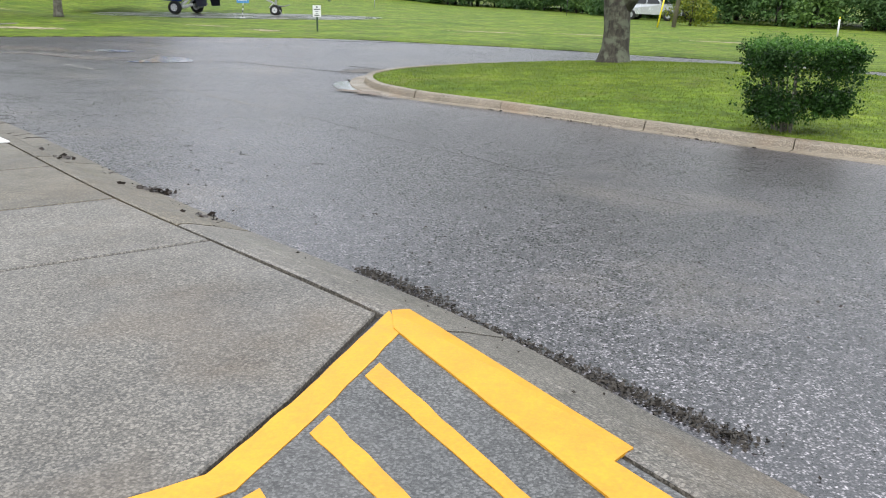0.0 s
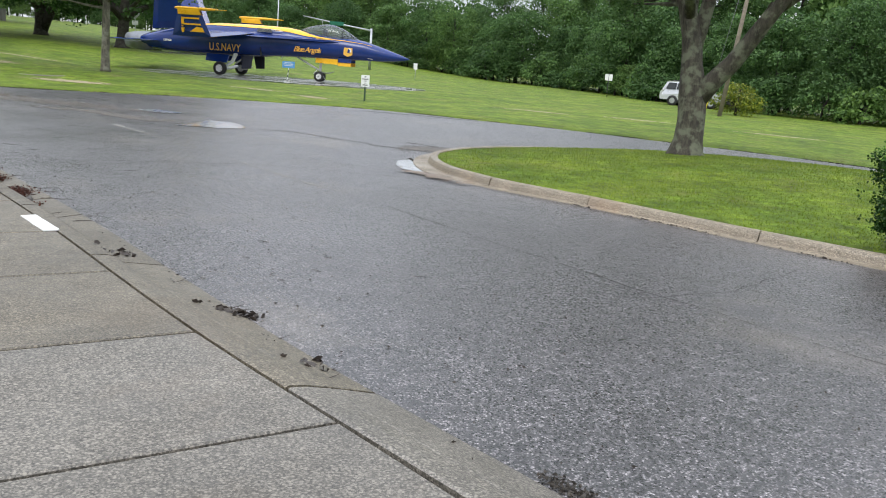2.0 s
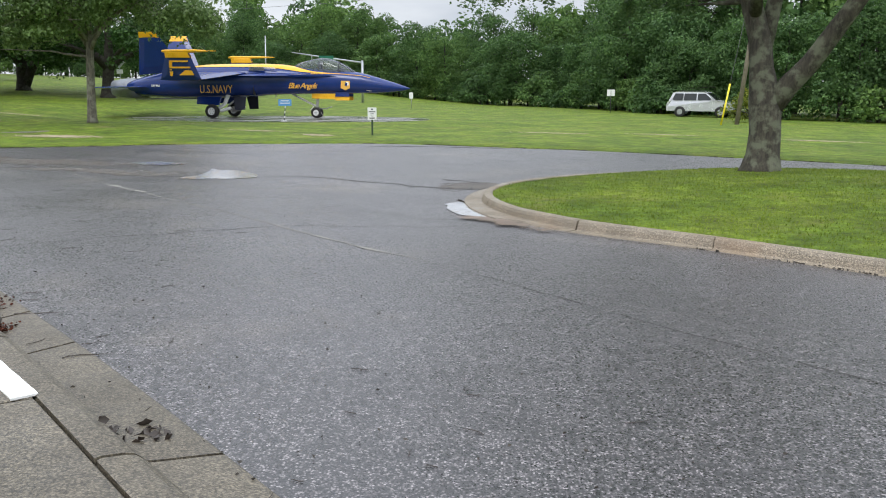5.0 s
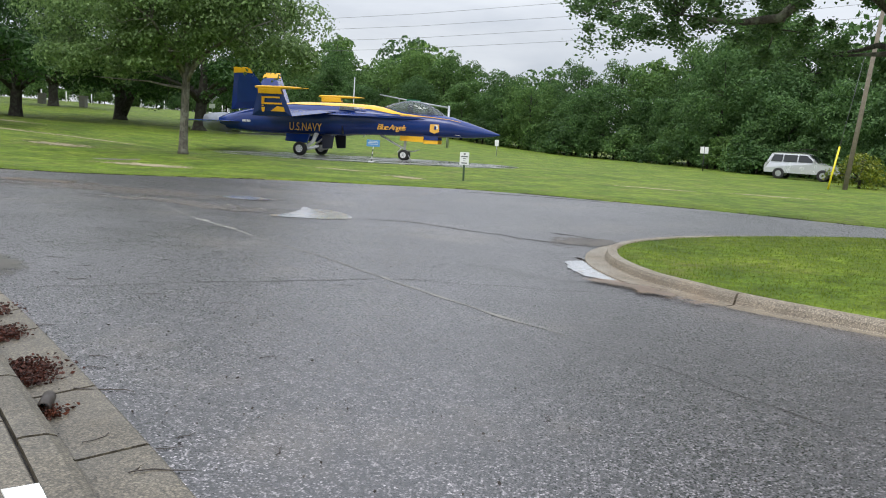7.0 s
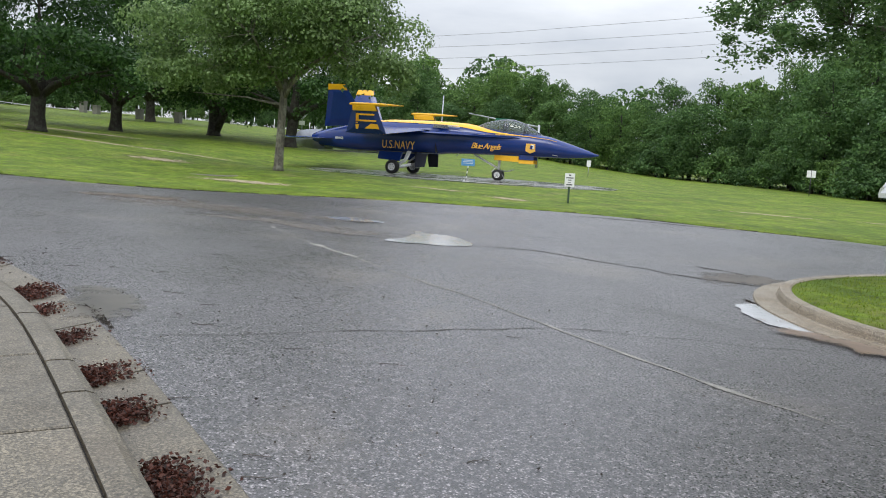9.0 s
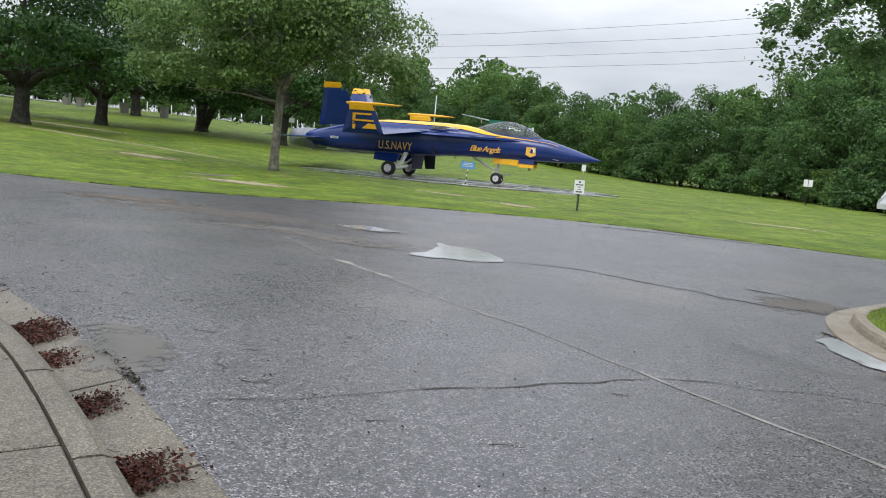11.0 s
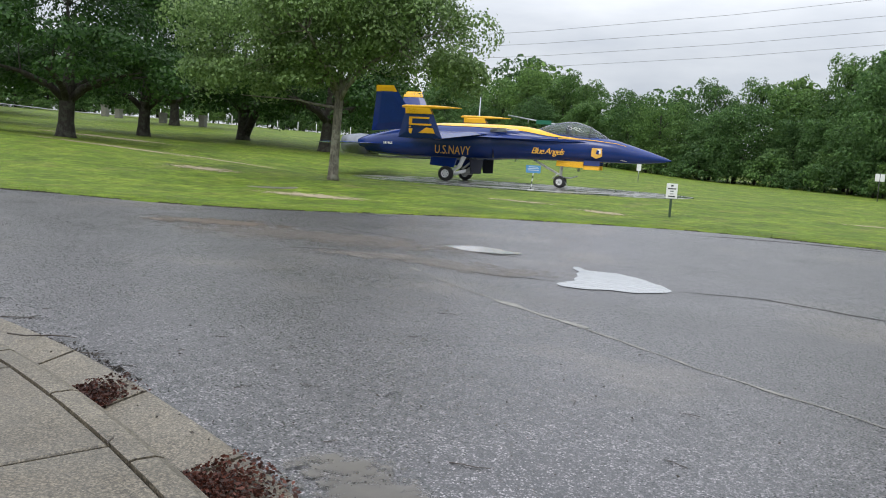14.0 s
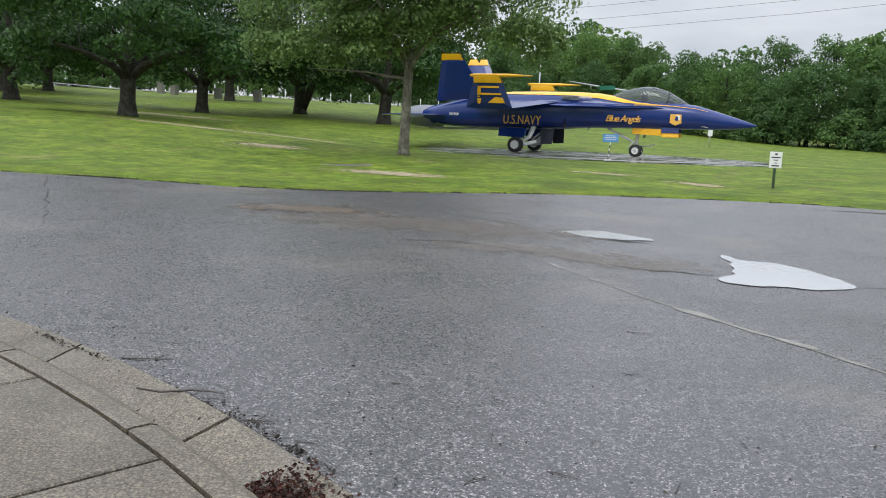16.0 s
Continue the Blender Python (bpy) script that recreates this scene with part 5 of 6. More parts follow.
mast = thing("signal_mast", -13.0, 82.0, "grey signal mast with a long arm and green name plate", "street mast")
rod("shaft", [(0, 0, -0.2), (0, 0, 3.75)], [0.13, 0.10], GALV, mast)
rod("arm", [(0, 0, 3.55), (-3.0, 0, 3.95), (-6.4, 0, 4.45)], [0.085, 0.07, 0.045], GALV, mast)
block("name_plate", -3.9, -2.6, -0.12, -0.09, 3.8, 4.15, SIGNGREEN, mast, "green name plate")
rod("lamp_bracket", [(-4.6, 0, 4.2), (-4.6, 0, 3.8)], [0.04, 0.05], GALV, mast)
pole2 = thing("flag_pole", -22.4, 84.0, "slim pale metal pole behind the aircraft", "pole")
rod("shaft", [(0, 0, -0.2), (0.1, 0, 5.4)], [0.07, 0.05], GALV, pole2)

# ---------------------------------------------------------------- far road, fence and park furniture
far_road = spline([(-130, 92), (-90, 100), (-73, 107), (-58, 120), (-45, 131), (-30, 146), (-10, 170)], 6)
rv = [p for q0, q1 in zip(offset(far_road, -1.6), offset(far_road, 1.6)) for p in ((q0.x, q0.y, open_z(q0.x, q0.y) + 0.12), (q1.x, q1.y, open_z(q1.x, q1.y) + 0.12))]
tagged(pydata("far_road", rv, [(2 * i, 2 * i + 1, 2 * i + 3, 2 * i + 2) for i in range(len(far_road) - 1)], plain("pale_far_asphalt", (0.20, 0.197, 0.19), 0.95, scale=0.5)),
       "pale far road beyond the park trees", "road", kind="structure")
fence = tagged(new("fence"), "white post fence beyond the far road", "fence")
fl = offset(far_road, -4.0)
d = 0.0
for a, b in zip(fl, fl[1:]):
    n = int((b - a).length / 2.2)
    for k in range(n):
        q = a.lerp(b, k / n)
        if q.x > -75:
            ob = rod("post", [(q.x, q.y, open_z(q.x, q.y) - 0.1), (q.x, q.y, open_z(q.x, q.y) + 1.35)], [0.07, 0.06], SIGNWHITE, fence)
for k, (x, y, h) in enumerate(((-73.6, 101.3, 1.4), (-56.6, 95.5, 1.3), (-62, 96, 1.2), (-70, 99, 1.1))):
    p = thing("stone_pillar", x, y, "pale square stone pillar by the far road", "pillar", "stone pillars")
    block("shaft", -0.34, 0.34, -0.34, 0.34, -0.2, h - 0.15, STONE, p)
    block("cap", -0.4, 0.4, -0.4, 0.4, h - 0.15, h, STONE, p)
cab = thing("utility_box", -35.5, 103.0, "low green utility box on the grass", "utility box")
block("body", -0.9, 0.9, -0.5, 0.5, -0.1, 0.95, UTILGREEN, cab, bevel=0.03)
block("lid", -0.95, 0.95, -0.55, 0.55, 0.95, 1.05, UTILGREEN, cab, bevel=0.02)

# ---------------------------------------------------------------- parked silver car
SILVER = plain("silver_car_paint", (0.55, 0.56, 0.58), 0.25, 0.5, vary=0.04, scale=2)
TINT = Mat("tinted_glass", 0.05).put("Base Color", (0.015, 0.018, 0.02)).m
LAMP = plain("lamp_glass", (0.7, 0.7, 0.72), 0.1, scale=5)
TRIMBLACK = plain("black_trim", (0.02, 0.02, 0.022), 0.5, scale=5)
car = thing("silver_car", 13.6, 66.4, "silver four-door off-road car on the far road", "car", turn=-27)
prof = [(-2.35, 0.45), (-2.38, 0.75), (-2.32, 1.05), (-2.2, 1.15), (-1.95, 1.72), (-1.8, 1.79), (0.2, 1.78), (0.4, 1.72), (1.05, 1.18), (1.35, 1.12), (2.2, 1.02), (2.36, 0.92), (2.42, 0.62), (2.38, 0.42)]
bm = bmesh.new()
rows = []
for y, k in ((-0.95, 0.96), (-0.97, 1.0), (-0.5, 1.0), (0.5, 1.0), (0.97, 1.0), (0.95, 0.96)):
    rows.append([(x * k, (y if z < 1.16 else y * (1 - 0.2 * (z - 1.16) / 0.6)), 0.42 + (z - 0.42) * (k if z > 0.5 else 1)) for x, z in prof])
loft(bm, rows)
part("body", bm, SILVER, car)
for y in (-1, 1):
    for x0, x1, t0, t1 in ((-1.95, -1.25, -1.78, -1.2), (-1.15, -0.3, -1.12, -0.27), (-0.2, 0.85, -0.18, 0.32)):
        solid("side_window", [(x0, 0.965 * y, 1.2), (t0, 0.86 * y, 1.66), (t1, 0.86 * y, 1.66), (x1, 0.965 * y, 1.2)], 0.03, TINT, car, "dark tinted window", 0.04)
    for x in (-1.4, 1.4):
        w = new("wheel")
        w.parent = car
        bm = bmesh.new()
        pr = [(-0.12, 0.20), (-0.13, 0.34), (-0.09, 0.385), (0.09, 0.385), (0.13, 0.34), (0.12, 0.20)]
        loft(bm, [[(x + q * math.cos(k * math.tau / 20), 0.86 * y + dd, 0.385 + q * math.sin(k * math.tau / 20)) for k in range(20)] for dd, q in pr], True, False)
        part("tyre", bm, RUBBER, w, "black tyre", True)
        bm = bmesh.new()
        pr = [(-0.11, 0.02), (-0.11, 0.21), (0.11, 0.21), (0.11, 0.02)]
        loft(bm, [[(x + q * math.cos(k * math.tau / 12), 0.86 * y + dd, 0.385 + q * math.sin(k * math.tau / 12)) for k in range(12)] for dd, q in pr])
        part("rim", bm, STEEL, w, "alloy rim")
    block("headlight", 2.15, 2.38, 0.6 * y - 0.2, 0.6 * y + 0.2, 0.82, 0.97, LAMP, car, "clear headlight", 0.03)
    block("mirror", 0.75, 0.9, 1.08 * y - 0.1, 1.08 * y + 0.1, 1.2, 1.36, SILVER, car, "", 0.03)
    block("roof_rail", -1.6, 0.0, 0.66 * y - 0.02, 0.66 * y + 0.02, 1.8, 1.86, TRIMBLACK, car, "black roof rail", 0.01)
solid("windscreen", [(0.44, -0.72, 1.70), (1.03, -0.8, 1.21), (1.03, 0.8, 1.21), (0.44, 0.72, 1.70)], 0.04, TINT, car, "dark tinted windscreen", 0.04)
block("bumper", 2.25, 2.46, -0.9, 0.9, 0.42, 0.62, TRIMBLACK, car, "black lower bumper", 0.04)
block("grille", 2.34, 2.42, -0.45, 0.45, 0.68, 0.95, TRIMBLACK, car, "black grille", 0.02)

# ---------------------------------------------------------------- clipped bush on the island
bush = tagged(new("clipped_bush"), "clipped dark green bush with brighter green leaves on top", "bush")
bush.location = (4.10, 13.0, isle_z(4.10, 13.0) - 0.02)
bush.scale = (0.72, 0.74, 0.96)
rng = np.random.default_rng(21)
bm = bmesh.new()
for k in range(9):
    a = rng.uniform(0, math.tau)
    x, y = rng.uniform(-0.55, 0.35), rng.uniform(-0.15, 0.15)
    tube(bm, [(x * 0.6, y, -0.05), (x * 0.8, y, 0.2), (x * 1.1, y * 1.6, 0.5), (x * 1.3, y * 2, 0.9)], [0.025, 0.022, 0.016, 0.008], 6)
part("stems", bm, BARK_GREY, bush)
n = 2600
c = rng.uniform(-1, 1, size=(n, 3))
c = np.sign(c) * np.abs(c) ** 0.55
w = 0.80 + 0.10 * c[:, 2]
cen = np.stack([c[:, 0] * w, c[:, 1] * w * 0.75, 0.66 + c[:, 2] * (0.45 - 0.10 * (c[:, 0] > 0.3) * (c[:, 2] < 0))], 1)
cen += rng.normal(size=cen.shape) * 0.03
low = cen[:, 2] < 0.45
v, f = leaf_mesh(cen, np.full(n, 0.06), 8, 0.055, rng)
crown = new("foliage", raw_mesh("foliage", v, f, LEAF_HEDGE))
crown.parent = bush
m = 700
# a thin layer of leaves over the top, in a brighter green
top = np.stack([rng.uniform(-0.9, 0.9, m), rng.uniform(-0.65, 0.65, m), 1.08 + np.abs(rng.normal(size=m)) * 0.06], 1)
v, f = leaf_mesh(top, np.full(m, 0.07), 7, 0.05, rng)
crown = tagged(new("new_growth", raw_mesh("new_growth", v, f, make_leaf("top_leaf", (0.05, 0.14, 0.02), (0.16, 0.33, 0.06), 0.35))), "bright green leaves on top")
crown.parent = bush
m = 40
spr = np.stack([np.where(rng.uniform(size=m) < 0.5, -1.0, 1.0) * rng.uniform(0.85, 1.12, m), rng.uniform(-0.4, 0.4, m), rng.uniform(0.3, 1.0, m)], 1)
v, f = leaf_mesh(spr, np.full(m, 0.14), 9, 0.055, rng)
crown = tagged(new("stray_shoots", raw_mesh("stray_shoots", v, f, LEAF_HEDGE)), "stray green shoots", kind="stuff")
crown.parent = bush


# ---------------------------------------------------------------- water, joints and cracks in the asphalt
def puddle(outline, label, lift=0.009):
    ring = []
    pts = [Vector(p) for p in outline]
    k = len(pts)
    for i in range(k):
        a, b, c, d = pts[i - 1], pts[i], pts[(i + 1) % k], pts[(i + 2) % k]
        for j in range(6):
            t = j / 6
            q = 0.5 * (2 * b + (c - a) * t + (2 * a - 5 * b + 4 * c - d) * t * t + (3 * b - a - 3 * c + d) * t ** 3)
            ring.append(q + 0.10 * Vector((noise.noise((q.x * 3, q.y * 3, 0)), noise.noise((q.x * 3, q.y * 3, 9)))))
    z = sum(road_top(q.x, q.y) for q in ring) / len(ring) + lift
    v2, _, f2, _, _, _ = delaunay_2d_cdt(ring, [(i, (i + 1) % len(ring)) for i in range(len(ring))], [], 1, 1e-5)
    slope = lambda q: z
    return tagged(pydata("puddle", [(q.x, q.y, slope(q)) for q in v2], [tuple(t) for t in f2], WATER, smooth=True), label, "puddle", "rain puddles")


puddle([(-7.77, 22.97), (-7.47, 22.68), (-6.96, 22.49), (-6.45, 21.5), (-6.75, 21.1), (-7.49, 20.98), (-7.80, 21.14), (-7.62, 21.81)], "rain puddle lying in the middle of the crossing")
puddle([(-10.02, 23.95), (-9.5, 24.35), (-8.9, 24.0), (-8.70, 23.7), (-9.35, 23.6)], "narrow rain puddle on the asphalt")
puddle([(-2.68, 18.3), (-2.42, 18.6), (-2.24, 18.28), (-2.3, 17.98), (-2.12, 17.9), (-2.02, 17.15), (-2.3, 17.12), (-2.52, 17.5)], "rain puddle in the gutter at the island tip")


def ribbon(name, line, width, material, label, category, wob=0.25, top=road_top, lift=0.004, seed=0, least=0.12):
    """A thin uneven band along a plan line: a joint, crack or run of dirt."""
    pts = spline(line, 10)
    verts = []
    for i, q in enumerate(pts):
        g = (pts[min(i + 1, len(pts) - 1)] - pts[max(i - 1, 0)]).normalized()
        n = Vector((g.y, -g.x))
        j = noise.noise((q.x * 2.3, q.y * 2.3, seed)) * wob * 0.25
        w = width * (least + 1.3 * abs(noise.noise((q.x * 3, q.y * 3, seed + 4)))) * min(1, 0.15 + min(i, len(pts) - 1 - i) / 4)
        for s in (-1, 1):
            p = q + n * (j + s * w / 2)
            verts.append((p.x, p.y, top(p.x, p.y) + lift))
    ob = pydata(name, verts, [(2 * i + 1, 2 * i, 2 * i + 2, 2 * i + 3) for i in range(len(pts) - 1)], material)
    return tagged(ob, label, category)


ribbon("pale_joint", [(-9.85, 20.95), (-9.0, 19.9), (-8.05, 18.82), (-7.42, 18.2), (-6.35, 17.0), (-5.45, 16.2), (-4.56, 15.2), (-3.4, 13.95), (-2.6, 13.2)], 0.065, PALESEAM, "pale sandy paving joint across the asphalt", "paving joint", 0.16, least=0.22)
ribbon("pale_joint", [(-2.6, 13.2), (-2.0, 12.5), (-1.1, 11.4), (0.2, 9.9), (2.0, 8.0)], 0.024, CRACKMAT, "fine dark paving joint in the asphalt", "paving joint", seed=2)
ribbon("sand_patch", [(-8.2, 18.95), (-7.7, 18.5), (-7.2, 18.0)], 0.26, PALESEAM, "pale sandy scar in the asphalt", "sand", seed=3, least=0.1)
for k, (pts, w) in enumerate((([(-11.4, 21.1), (-11.0, 21.4), (-10.6, 21.42), (-10.2, 21.38), (-9.8, 21.2)], 0.24), ([(-9.8, 21.2), (-9.2, 21.3), (-8.63, 21.42), (-7.85, 21.4)], 0.12), ([(-6.4, 21.4), (-5.28, 21.5), (-3.86, 20.95), (-3.07, 20.55), (-1.9, 20.3)], 0.09),
                              ([(-9.4, 23.5), (-9.0, 23.45), (-8.7, 23.45)], 0.15), ([(-6.7, 12.84), (-6.24, 13.2), (-5.74, 13.75), (-5.0, 14.5), (-4.37, 15.1), (-3.48, 15.4), (-2.22, 15.75)], 0.026), ([(-20.2, 24.8), (-18.5, 23.0), (-16.8, 21.2), (-15.2, 19.4)], 0.03),
                              ([(-14.3, 22.4), (-13.7, 23.0), (-13.1, 23.7)], 0.14), ([(-1.0, 9.2), (0.6, 9.8), (1.6, 10.9), (2.4, 12.0)], 0.01),
                              ([(-2.9, 22.0), (-2.3, 21.6), (-1.8, 21.0)], 0.16), ([(-12.6, 25.2), (-11.4, 24.4), (-10.2, 24.2)], 0.05))):
    ribbon("crack", pts, w, CRACKMAT, "dark ragged crack in the asphalt", "crack", 0.4, seed=k + 5, least=0.25)
ribbon("asphalt_scar", [(-5.6, 30.9), (-4.2, 31.2), (-2.9, 31.2), (-1.0, 30.9)], 0.5, CRACKMAT, "dark wet strip along the lawn", "wet strip", 0.3, seed=31)


fe_line = [(-24, 25.25), (-21.6, 25.1), (-17.7, 25.3), (-15.2, 26.8), (-11.6, 29.8), (-7.2, 31.9), (-3.5, 32.0), (1.9, 30.2), (5.2, 28.6), (11.0, 24.9)]


def crumbs(line, width, n, seed, label, size=0.035, top=road_top, even=False):
    """Loose dark crumbs of asphalt, moss and soil along a line."""
    rng = np.random.default_rng(seed)
    pts = spline(line, 10)
    out = []
    for _ in range(n):
        i = int(rng.integers(len(pts) - 1))
        q = pts[i].lerp(pts[i + 1], rng.uniform())
        k = noise.noise((q.x * 1.7, q.y * 1.7, seed))
        if even:
            k = 0.25 + 0.5 * k
        elif k < -0.12 or (k < 0.05 and rng.uniform() < 0.5):
            continue
        w = width * (0.22 + 1.5 * max(0, k))
        if even and rng.uniform() > 0.25 + 2.2 * k:
            continue
        p = q + Vector(rng.normal(size=2)) * w * 0.5
        out.append((p.x, p.y, top(p.x, p.y) + 0.006))
    out = out or [(*pts[len(pts) // 2], top(*pts[len(pts) // 2]))]
    v, f = leaf_mesh(np.array(out), np.full(len(out), 0.015), 1, size, rng, 0.3)
    return tagged(new("edge_crumbs", raw_mesh("edge_crumbs", v, f, DIRT)), label, "debris", kind="stuff")


crumbs([(-0.66, 6.36), (-0.42, 6.1), (0.0, 5.6), (0.33, 5.2), (0.58, 4.93), (0.83, 4.66)], 0.11, 3000, 33, "dark crumbled asphalt and moss along the gutter", 0.02, even=True)
crumbs([(-7.6, 13.38), (-7.3, 13.12), (-7.0, 12.85), (-6.8, 12.62), (-6.58, 12.45)], 0.06, 700, 34, "dark wet soil along the gutter edge", 0.025)
crumbs([(-9.0, 14.5), (-10.1, 15.06), (-11.2, 15.55), (-12.4, 15.98)], 0.05, 700, 36, "dark wet soil along the gutter edge", 0.022)
crumbs([(-2.5, 18.9), (-2.3, 18.3), (-2.1, 17.6), (-1.8, 16.9)], 0.10, 300, 35, "dark wet soil at the island tip")
crumbs([(3.4, 12.2), (2.4, 13.0), (1.2, 14.0), (0.2, 14.8)], 0.05, 200, 37, "dark leaf litter along the island kerb", 0.04)
crumbs([tuple(q) for q in fe_line], 0.10, 5200, 61, "dark soil along the ragged lawn edge", 0.055)
cover = thing("manhole_cover", -18.4, 34.6, "dark round manhole cover in a concrete ring", "manhole cover")
cover.location.z -= 0.01
bm = bmesh.new()
loft(bm, [[(r * math.cos(k * math.tau / 28), r * math.sin(k * math.tau / 28), z) for k in range(28)] for r, z in ((0.95, -0.15), (0.95, 0.03), (0.9, 0.045), (0.62, 0.045), (0.6, 0.035))], True, False)
part("ring", bm, CONCRETE, cover)
bm = bmesh.new()
tube(bm, [(0, 0, 0.0), (0, 0, 0.04)], [0.6, 0.6], 28)
part("lid", bm, INK, cover)


# ---------------------------------------------------------------- litter in gutter and on the road
def gutter_z(x, y):
    d = station(x, y)
    q, g = along(d)
    off = (Vector((x, y)) - q).dot(Vector((g.y, -g.x)))
    if off > GUTTER:
        return road_top(x, y) + 0.003
    row = kerb_section(d)[1:-1]
    offs = (0.0, 0.02, 0.10, 0.135, 0.16, 0.178, 0.20, GUTTER - 0.01, GUTTER)
    for (o0, r0), (o1, r1) in zip(zip(offs, row), zip(offs[1:], row[1:])):
        if off <= o1:
            return r0[2] + (r1[2] - r0[2]) * max(0, off - o0) / (o1 - o0)
    return row[-1][2]


def leaf_pile(x, y, length, width, n, seed):
    """Wet dead leaves heaped against the kerb face."""
    rng = np.random.default_rng(seed)
    d0 = station(x, y)
    pts = []
    for _ in range(n):
        q, g = along(d0 + np.clip(rng.normal(), -1.7, 1.7) * length * 0.33)
        p = q + Vector((g.y, -g.x)) * (0.19 + min(0.3, abs(rng.normal()) * width * 0.5))
        pts.append((p.x, p.y, gutter_z(p.x, p.y) + 0.008 + abs(rng.normal()) * 0.012))
    v, f = leaf_mesh(np.array(pts), np.full(n, 0.02), 1, 0.024, rng, 0.4)
    ob = new("leaf_pile", raw_mesh("leaf_pile", v, f, DEADLEAF))
    return tagged(ob, "small heap of wet red-brown dead leaves in the gutter", "dead leaves", "gutter leaf heaps", "stuff")


for k, (x, y, l, w, n) in enumerate(((-4.95, 10.42, 0.12, 0.10, 60), (-5.44, 10.88, 0.38, 0.17, 520), (-6.05, 11.5, 0.28, 0.17, 330), (-6.50, 11.97, 0.28, 0.2, 330), (-7.12, 12.6, 0.26, 0.17, 200), (-7.75, 13.2, 0.25, 0.15, 150),
                                     (-8.25, 13.58, 0.42, 0.26, 620), (-9.44, 14.38, 0.32, 0.22, 460))):
    leaf_pile(x, y, l, w, int(n * 2.6), 60 + k)


def twig(x, y, turn, length, seed, label="dark wet twig lying on the ground"):
    rng = np.random.default_rng(seed)
    bm = bmesh.new()
    pts = [Vector((t * length, rng.normal() * length * 0.05, 0)) for t in (-0.5, -0.2, 0.1, 0.3, 0.5)]
    r = max(0.0022, length * 0.013)
    tube(bm, pts, [r, r, r * 0.9, r * 0.7, r * 0.4], 6)
    if rng.uniform() < 0.55:
        tube(bm, [pts[2], pts[2] + Vector((length * 0.15, length * 0.16, 0.004)), pts[2] + Vector((length * 0.2, length * 0.28, 0))], [r * 0.7, r * 0.6, r * 0.3], 5)
    ob = part("twig", bm, TWIG)
    ob.matrix_world = pose(x, y, gutter_z(x, y) + r * 0.8, 0, 0, turn)
    return tagged(ob, label, "twig", "fallen twigs")


for k, (x, y, a, l) in enumerate(((-8.40, 17.77, 8, 0.17), (-8.49, 15.0, 0, 0.13), (-9.48, 15.8, 5, 0.1), (-9.56, 14.88, 0, 0.12), (-2.0, 7.55, 60, 0.16), (-2.85, 8.35, 30, 0.2), (-1.62, 7.0, 75, 0.18), (-4.2, 9.95, 20, 0.22),
                                  (-4.6, 10.2, 50, 0.16), (-4.9, 10.75, 10, 0.3), (-5.9, 11.8, 25, 0.14), (-10.4, 15.2, 10, 0.45), (-9.9, 15.0, 30, 0.25), (-6.6, 13.3, 15, 0.2), (-7.4, 14.2, 0, 0.2), (-5.2, 13.0, 10, 0.18), (-10.9, 15.6, 20, 0.3),
                                  (-3.5, 8.9, 45, 0.22), (-2.4, 7.95, 10, 0.25), (-2.3, 7.88, 70, 0.2))):
    twig(x, y, a, l, 90 + k)
rng = np.random.default_rng(77)
for k in range(70):
    d = D0 + rng.uniform(3, 15)
    q, g = along(d)
    p = q + Vector((g.y, -g.x)) * abs(rng.normal() * 1.6 + 1.0) if rng.uniform() < 0.8 else q + Vector((g.y, -g.x)) * rng.uniform(-1.2, 0)
    o = (p - q).dot(Vector((g.y, -g.x)))
    if o > 0:
        twig(p.x, p.y, rng.uniform(0, 180), rng.uniform(0.05, 0.14), 200 + k)
# specks of bark and seed scattered over the asphalt, too many to count
pts = []
for k in range(1200):
    d = D0 + rng.uniform(-2, 19)
    q, g = along(d)
    p = q + Vector((g.y, -g.x)) * (0.2 + abs(rng.normal()) * 2.2)
    pts.append((p.x, p.y, gutter_z(p.x, p.y) + 0.006))
v, f = leaf_mesh(np.array(pts), np.full(len(pts), 0.01), 1, 0.019, rng, 0.5)
tagged(new("litter_specks", raw_mesh("litter_specks", v, f, DIRT)), "dark specks of bark and seed scattered over the asphalt", "litter", kind="stuff")
for k, (x, y, n) in enumerate(((-2.33, 7.88, 34), (-3.5, 8.9, 16), (-1.72, 7.2, 10))):
    c = np.stack([x + rng.normal(size=n) * 0.07, y + rng.normal(size=n) * 0.05, np.zeros(n)], 1)
    c[:, 2] = [gutter_z(a, b) + 0.01 for a, b in c[:, :2]]
    v, f = leaf_mesh(c, np.full(n, 0.02), 2, 0.05, rng, 0.4)
    tagged(new("debris_clump", raw_mesh("debris_clump", v, f, TWIG)), "dark clump of wet plant debris in the gutter", "debris", "gutter debris", "stuff")
can = tagged(new("pipe_stub"), "short dark rusty pipe lying in the gutter", "pipe")
bm = bmesh.new()
loft(bm, [[(x, r * math.cos(k * math.tau / 14), r * math.sin(k * math.tau / 14)) for k in range(14)] for x, r in ((-0.085, 0.024), (-0.085, 0.03), (0.085, 0.03), (0.09, 0.024), (0.02, 0.022))], True, False)
part("tube", bm, TWIG, can, smooth=True)
can.matrix_world = pose(-5.02, 10.47, gutter_z(-5.02, 10.47) + 0.031, 0, 0, 115)

# silt washed over the gutter at the bend, with water standing on it


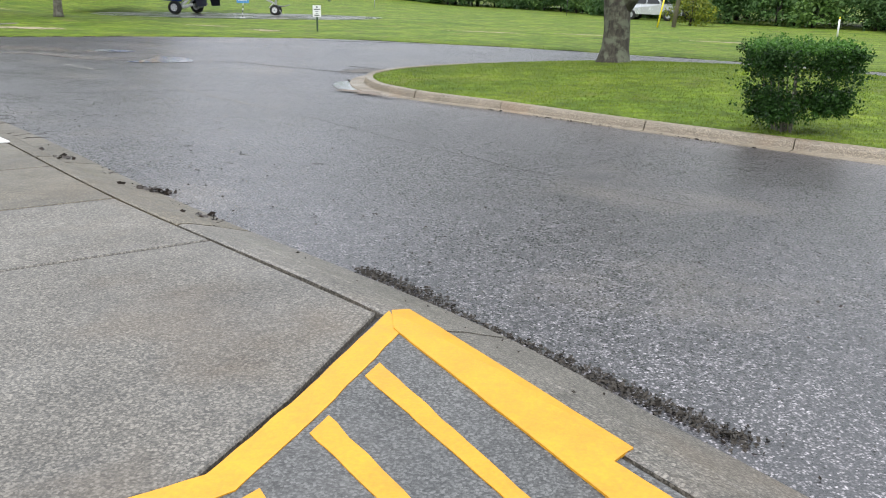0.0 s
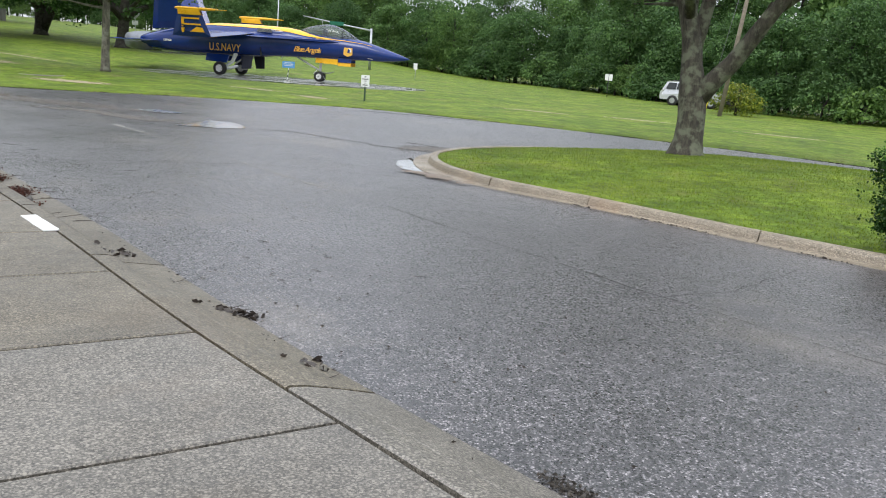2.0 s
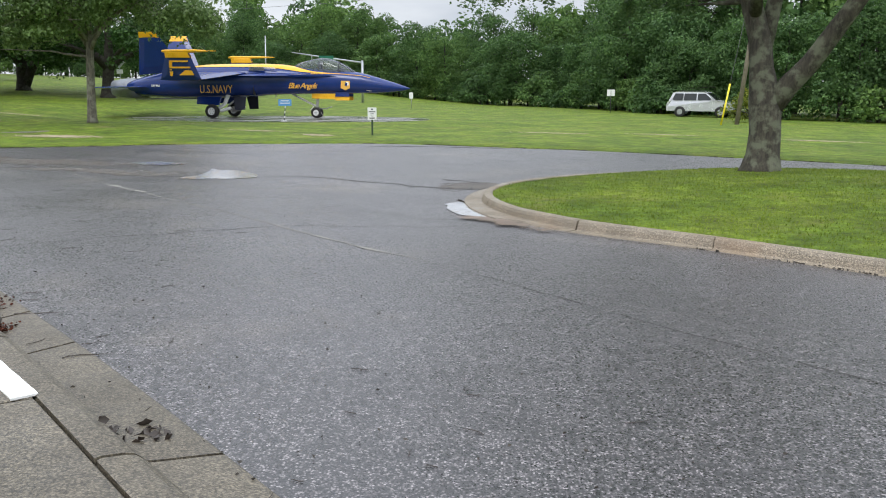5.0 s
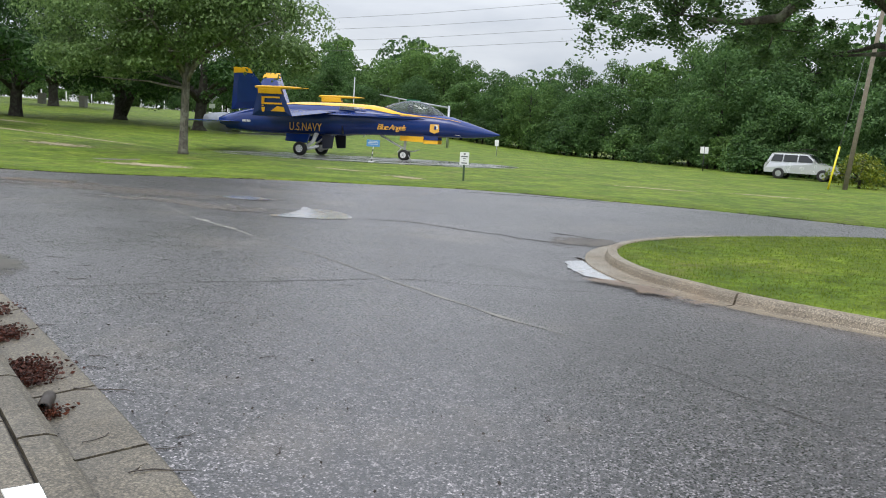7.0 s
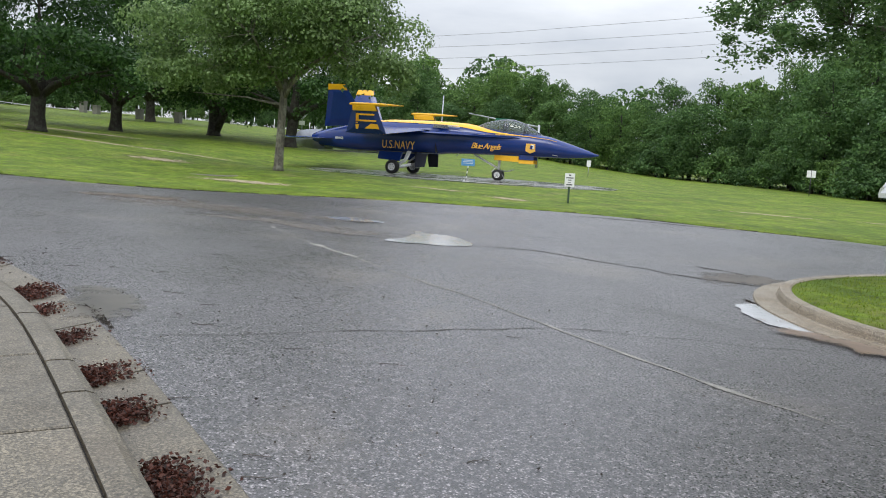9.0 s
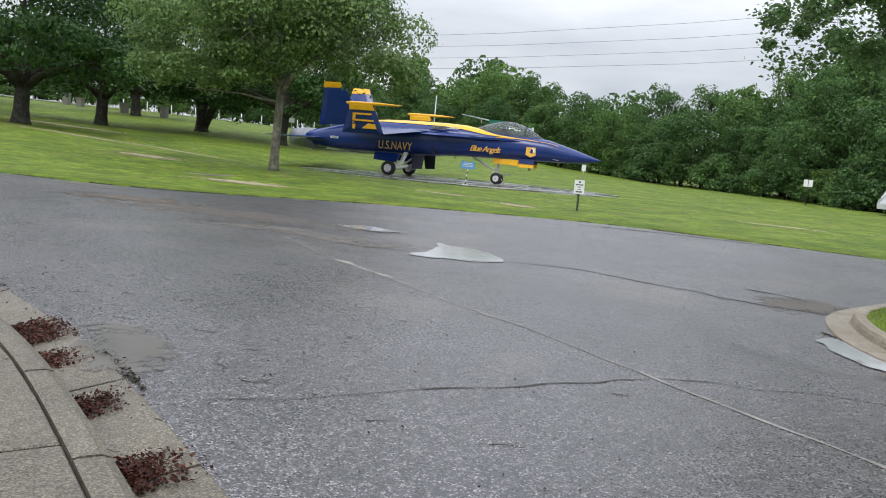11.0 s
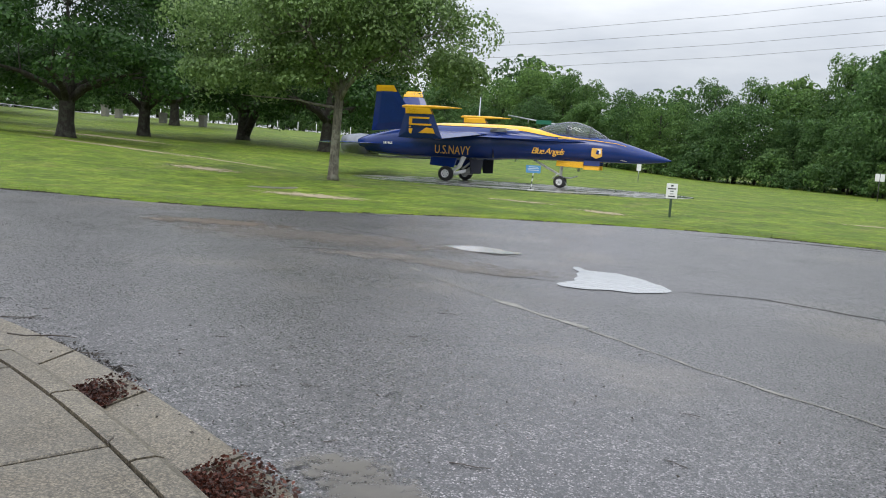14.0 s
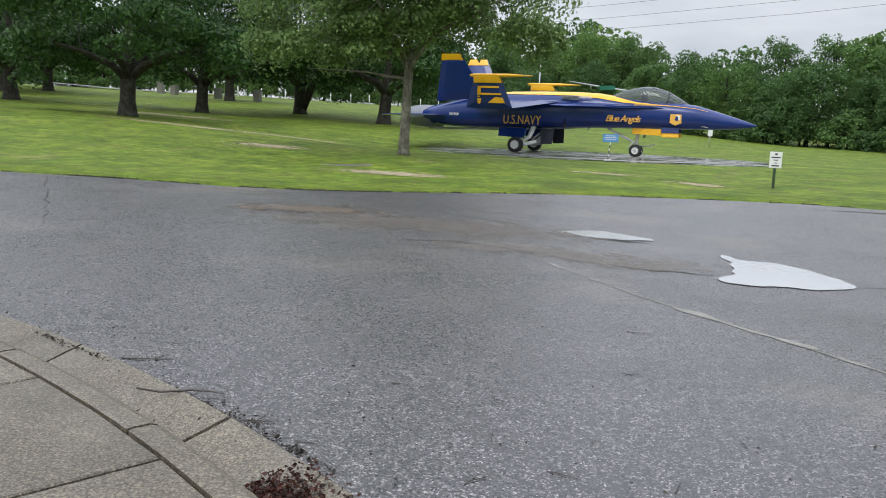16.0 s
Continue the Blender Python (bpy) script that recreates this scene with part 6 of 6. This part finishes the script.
def film(x, y, rx, ry, turn, color, label, category, top, rough=0.5, cover=0.85, grain=2.5, lift=0.006):
    """A thin uneven deposit that thins out towards its rim, draped over the surface below."""
    a = Mat(category + "_film", rough)
    n = a.noise(grain, 6, 0.7)
    a.put("Base Color", a.ramp(n, (0.35, tuple(c * 0.7 for c in color)), (0.65, tuple(c * 1.25 for c in color))))
    v = a.node("ShaderNodeMapping", [("Vector", a.co), ("Scale", (1 / rx, 1 / ry, 0.0))]).outputs[0]
    ball = a.node("ShaderNodeTexGradient", [("Vector", v)], gradient_type="SPHERICAL").outputs["Fac"]
    edge = a.math("ADD", ball, a.math("MULTIPLY", a.math("SUBTRACT", n, 0.5), 2.4))
    edge = a.math("ADD", edge, a.math("MULTIPLY", a.math("SUBTRACT", a.noise(grain * 5, 4, 0.75), 0.5), 1.3))
    a.put("Alpha", a.math("MULTIPLY", a.ramp(edge, (0.30, 0.0), (0.55, 1.0)), cover))
    m = pose(x, y, top(x, y), 0, 0, turn)
    verts, k = [], 16
    for i in range(k + 1):
        for j in range(k + 1):
            q = m @ Vector((rx * (2 * i / k - 1), ry * (2 * j / k - 1), 0))
            verts.append((rx * (2 * i / k - 1), ry * (2 * j / k - 1), top(q.x, q.y) - m.translation.z + lift))
    faces = [(i * (k + 1) + j, (i + 1) * (k + 1) + j, (i + 1) * (k + 1) + j + 1, i * (k + 1) + j + 1) for i in range(k) for j in range(k)]
    ob = pydata("deposit", verts, faces, a.m, smooth=True)
    ob.matrix_world = m
    return tagged(ob, label, category)


film(-7.55, 13.5, 0.95, 0.42, 135, (0.12, 0.108, 0.09), "smooth wet silt washed over gutter and asphalt", "silt", gutter_z, 0.28, 0.65)
film(-2.3, 20.9, 1.1, 0.8, 60, (0.075, 0.056, 0.038), "brown wet silt round the island tip", "silt", road_top, 0.4)
film(-9.6, 21.5, 2.4, 0.8, 15, (0.15, 0.13, 0.11), "thin pale sand dried on the low asphalt", "sand", road_top, 0.55, 0.55)
film(-11.8, 22.9, 3.2, 1.5, 20, (0.13, 0.108, 0.088), "thin brown sand dried over the asphalt", "sand", road_top, 0.6, 0.5, 2.5, 0.006)
film(-13.8, 23.3, 1.6, 0.9, 40, (0.10, 0.072, 0.048), "brown soil washed onto the asphalt", "soil", road_top)
film(-1.9, 16.4, 1.3, 0.35, 125, (0.15, 0.10, 0.065), "rusty silt in the island gutter", "silt", lambda x, y: road_top(x, y) + 0.02, 0.4)
SAND = (0.31, 0.26, 0.165)
for x, y, rx, ry, turn in ((-23.0, 38.4, 1.9, 1.3, 5), (-16.0, 32.4, 2.4, 0.9, -5), (-8.2, 36.1, 1.3, 0.7, -25), (-32, 45.5, 6.0, 1.2, 0), (-27, 47, 4.0, 1.0, 5), (0.8, 40.2, 2.4, 0.5, -12), (5.2, 40.3, 2.2, 0.5, -12), (-11, 38.0, 1.6, 0.5, 0), (10.5, 37.5, 2.5, 0.5, -20),
                           (-40, 56, 6.0, 1.6, 5), (-15.5, 42.5, 1.5, 0.5, 0)):
    film(x, y, rx, ry, turn, SAND, "bare sandy patch worn in the lawn", "sand", lawn_top, 0.95, 0.9, 2.6, 0.012)

# ---------------------------------------------------------------- grass blades on the near lawns
rng = np.random.default_rng(8)
cand = []
while len(cand) < 42000:
    x, y = rng.uniform(-2.2, 9), rng.uniform(9, 24.5)
    if inside((x, y), LAWN_RING):
        cand.append((x, y))
fe = spline([(-24, 25.2), (-21.6, 25.1), (-17.7, 25.3), (-15.2, 26.8), (-11.6, 29.8), (-7.2, 31.9), (-3.5, 32.0), (1.9, 30.2), (5.2, 28.6), (11.0, 24.9)], 10)
c = np.array(cand)
z = np.array([isle_z(a, b) for a, b in cand])


def blades(name, xy, z, h, label):
    n = len(xy)
    a = rng.uniform(0, math.tau, n)
    hh = h * rng.uniform(0.5, 1.3, n)
    w = 0.006 + 0.004 * rng.uniform(size=n) + h * 0.05
    lean = rng.normal(size=(n, 2)) * hh[:, None] * 0.45
    p0 = np.stack([xy[:, 0] - np.cos(a) * w, xy[:, 1] - np.sin(a) * w, z - 0.01], 1)
    p1 = np.stack([xy[:, 0] + np.cos(a) * w, xy[:, 1] + np.sin(a) * w, z - 0.01], 1)
    p2 = np.stack([xy[:, 0] + lean[:, 0], xy[:, 1] + lean[:, 1], z + hh], 1)
    v = np.stack([p0, p1, p2], 1).reshape(-1, 3)
    f = np.arange(3 * n).reshape(-1, 3)
    return tagged(new(name, raw_mesh(name, v, f, BLADE)), label, "grass", kind="stuff")


BLADE = make_leaf("grass_blade", (0.09, 0.15, 0.015), (0.20, 0.27, 0.04), 0.5)
blades("island_grass", c, z, 0.028, "short green grass blades on the island lawn")
xy = []
for a, b in zip(fe, fe[1:]):
    n = int((b - a).length * 320)
    g = (b - a).normalized()
    for k in range(n):
        q = a.lerp(b, rng.uniform()) + Vector((-g.y, g.x)) * (abs(rng.normal()) * 0.9 - 0.06)
        xy.append((q.x, q.y))
xy = np.array(xy)
blades("verge_grass", xy, np.array([lawn_top(a, b) for a, b in xy]), 0.022, "ragged grass along the far edge of the asphalt")
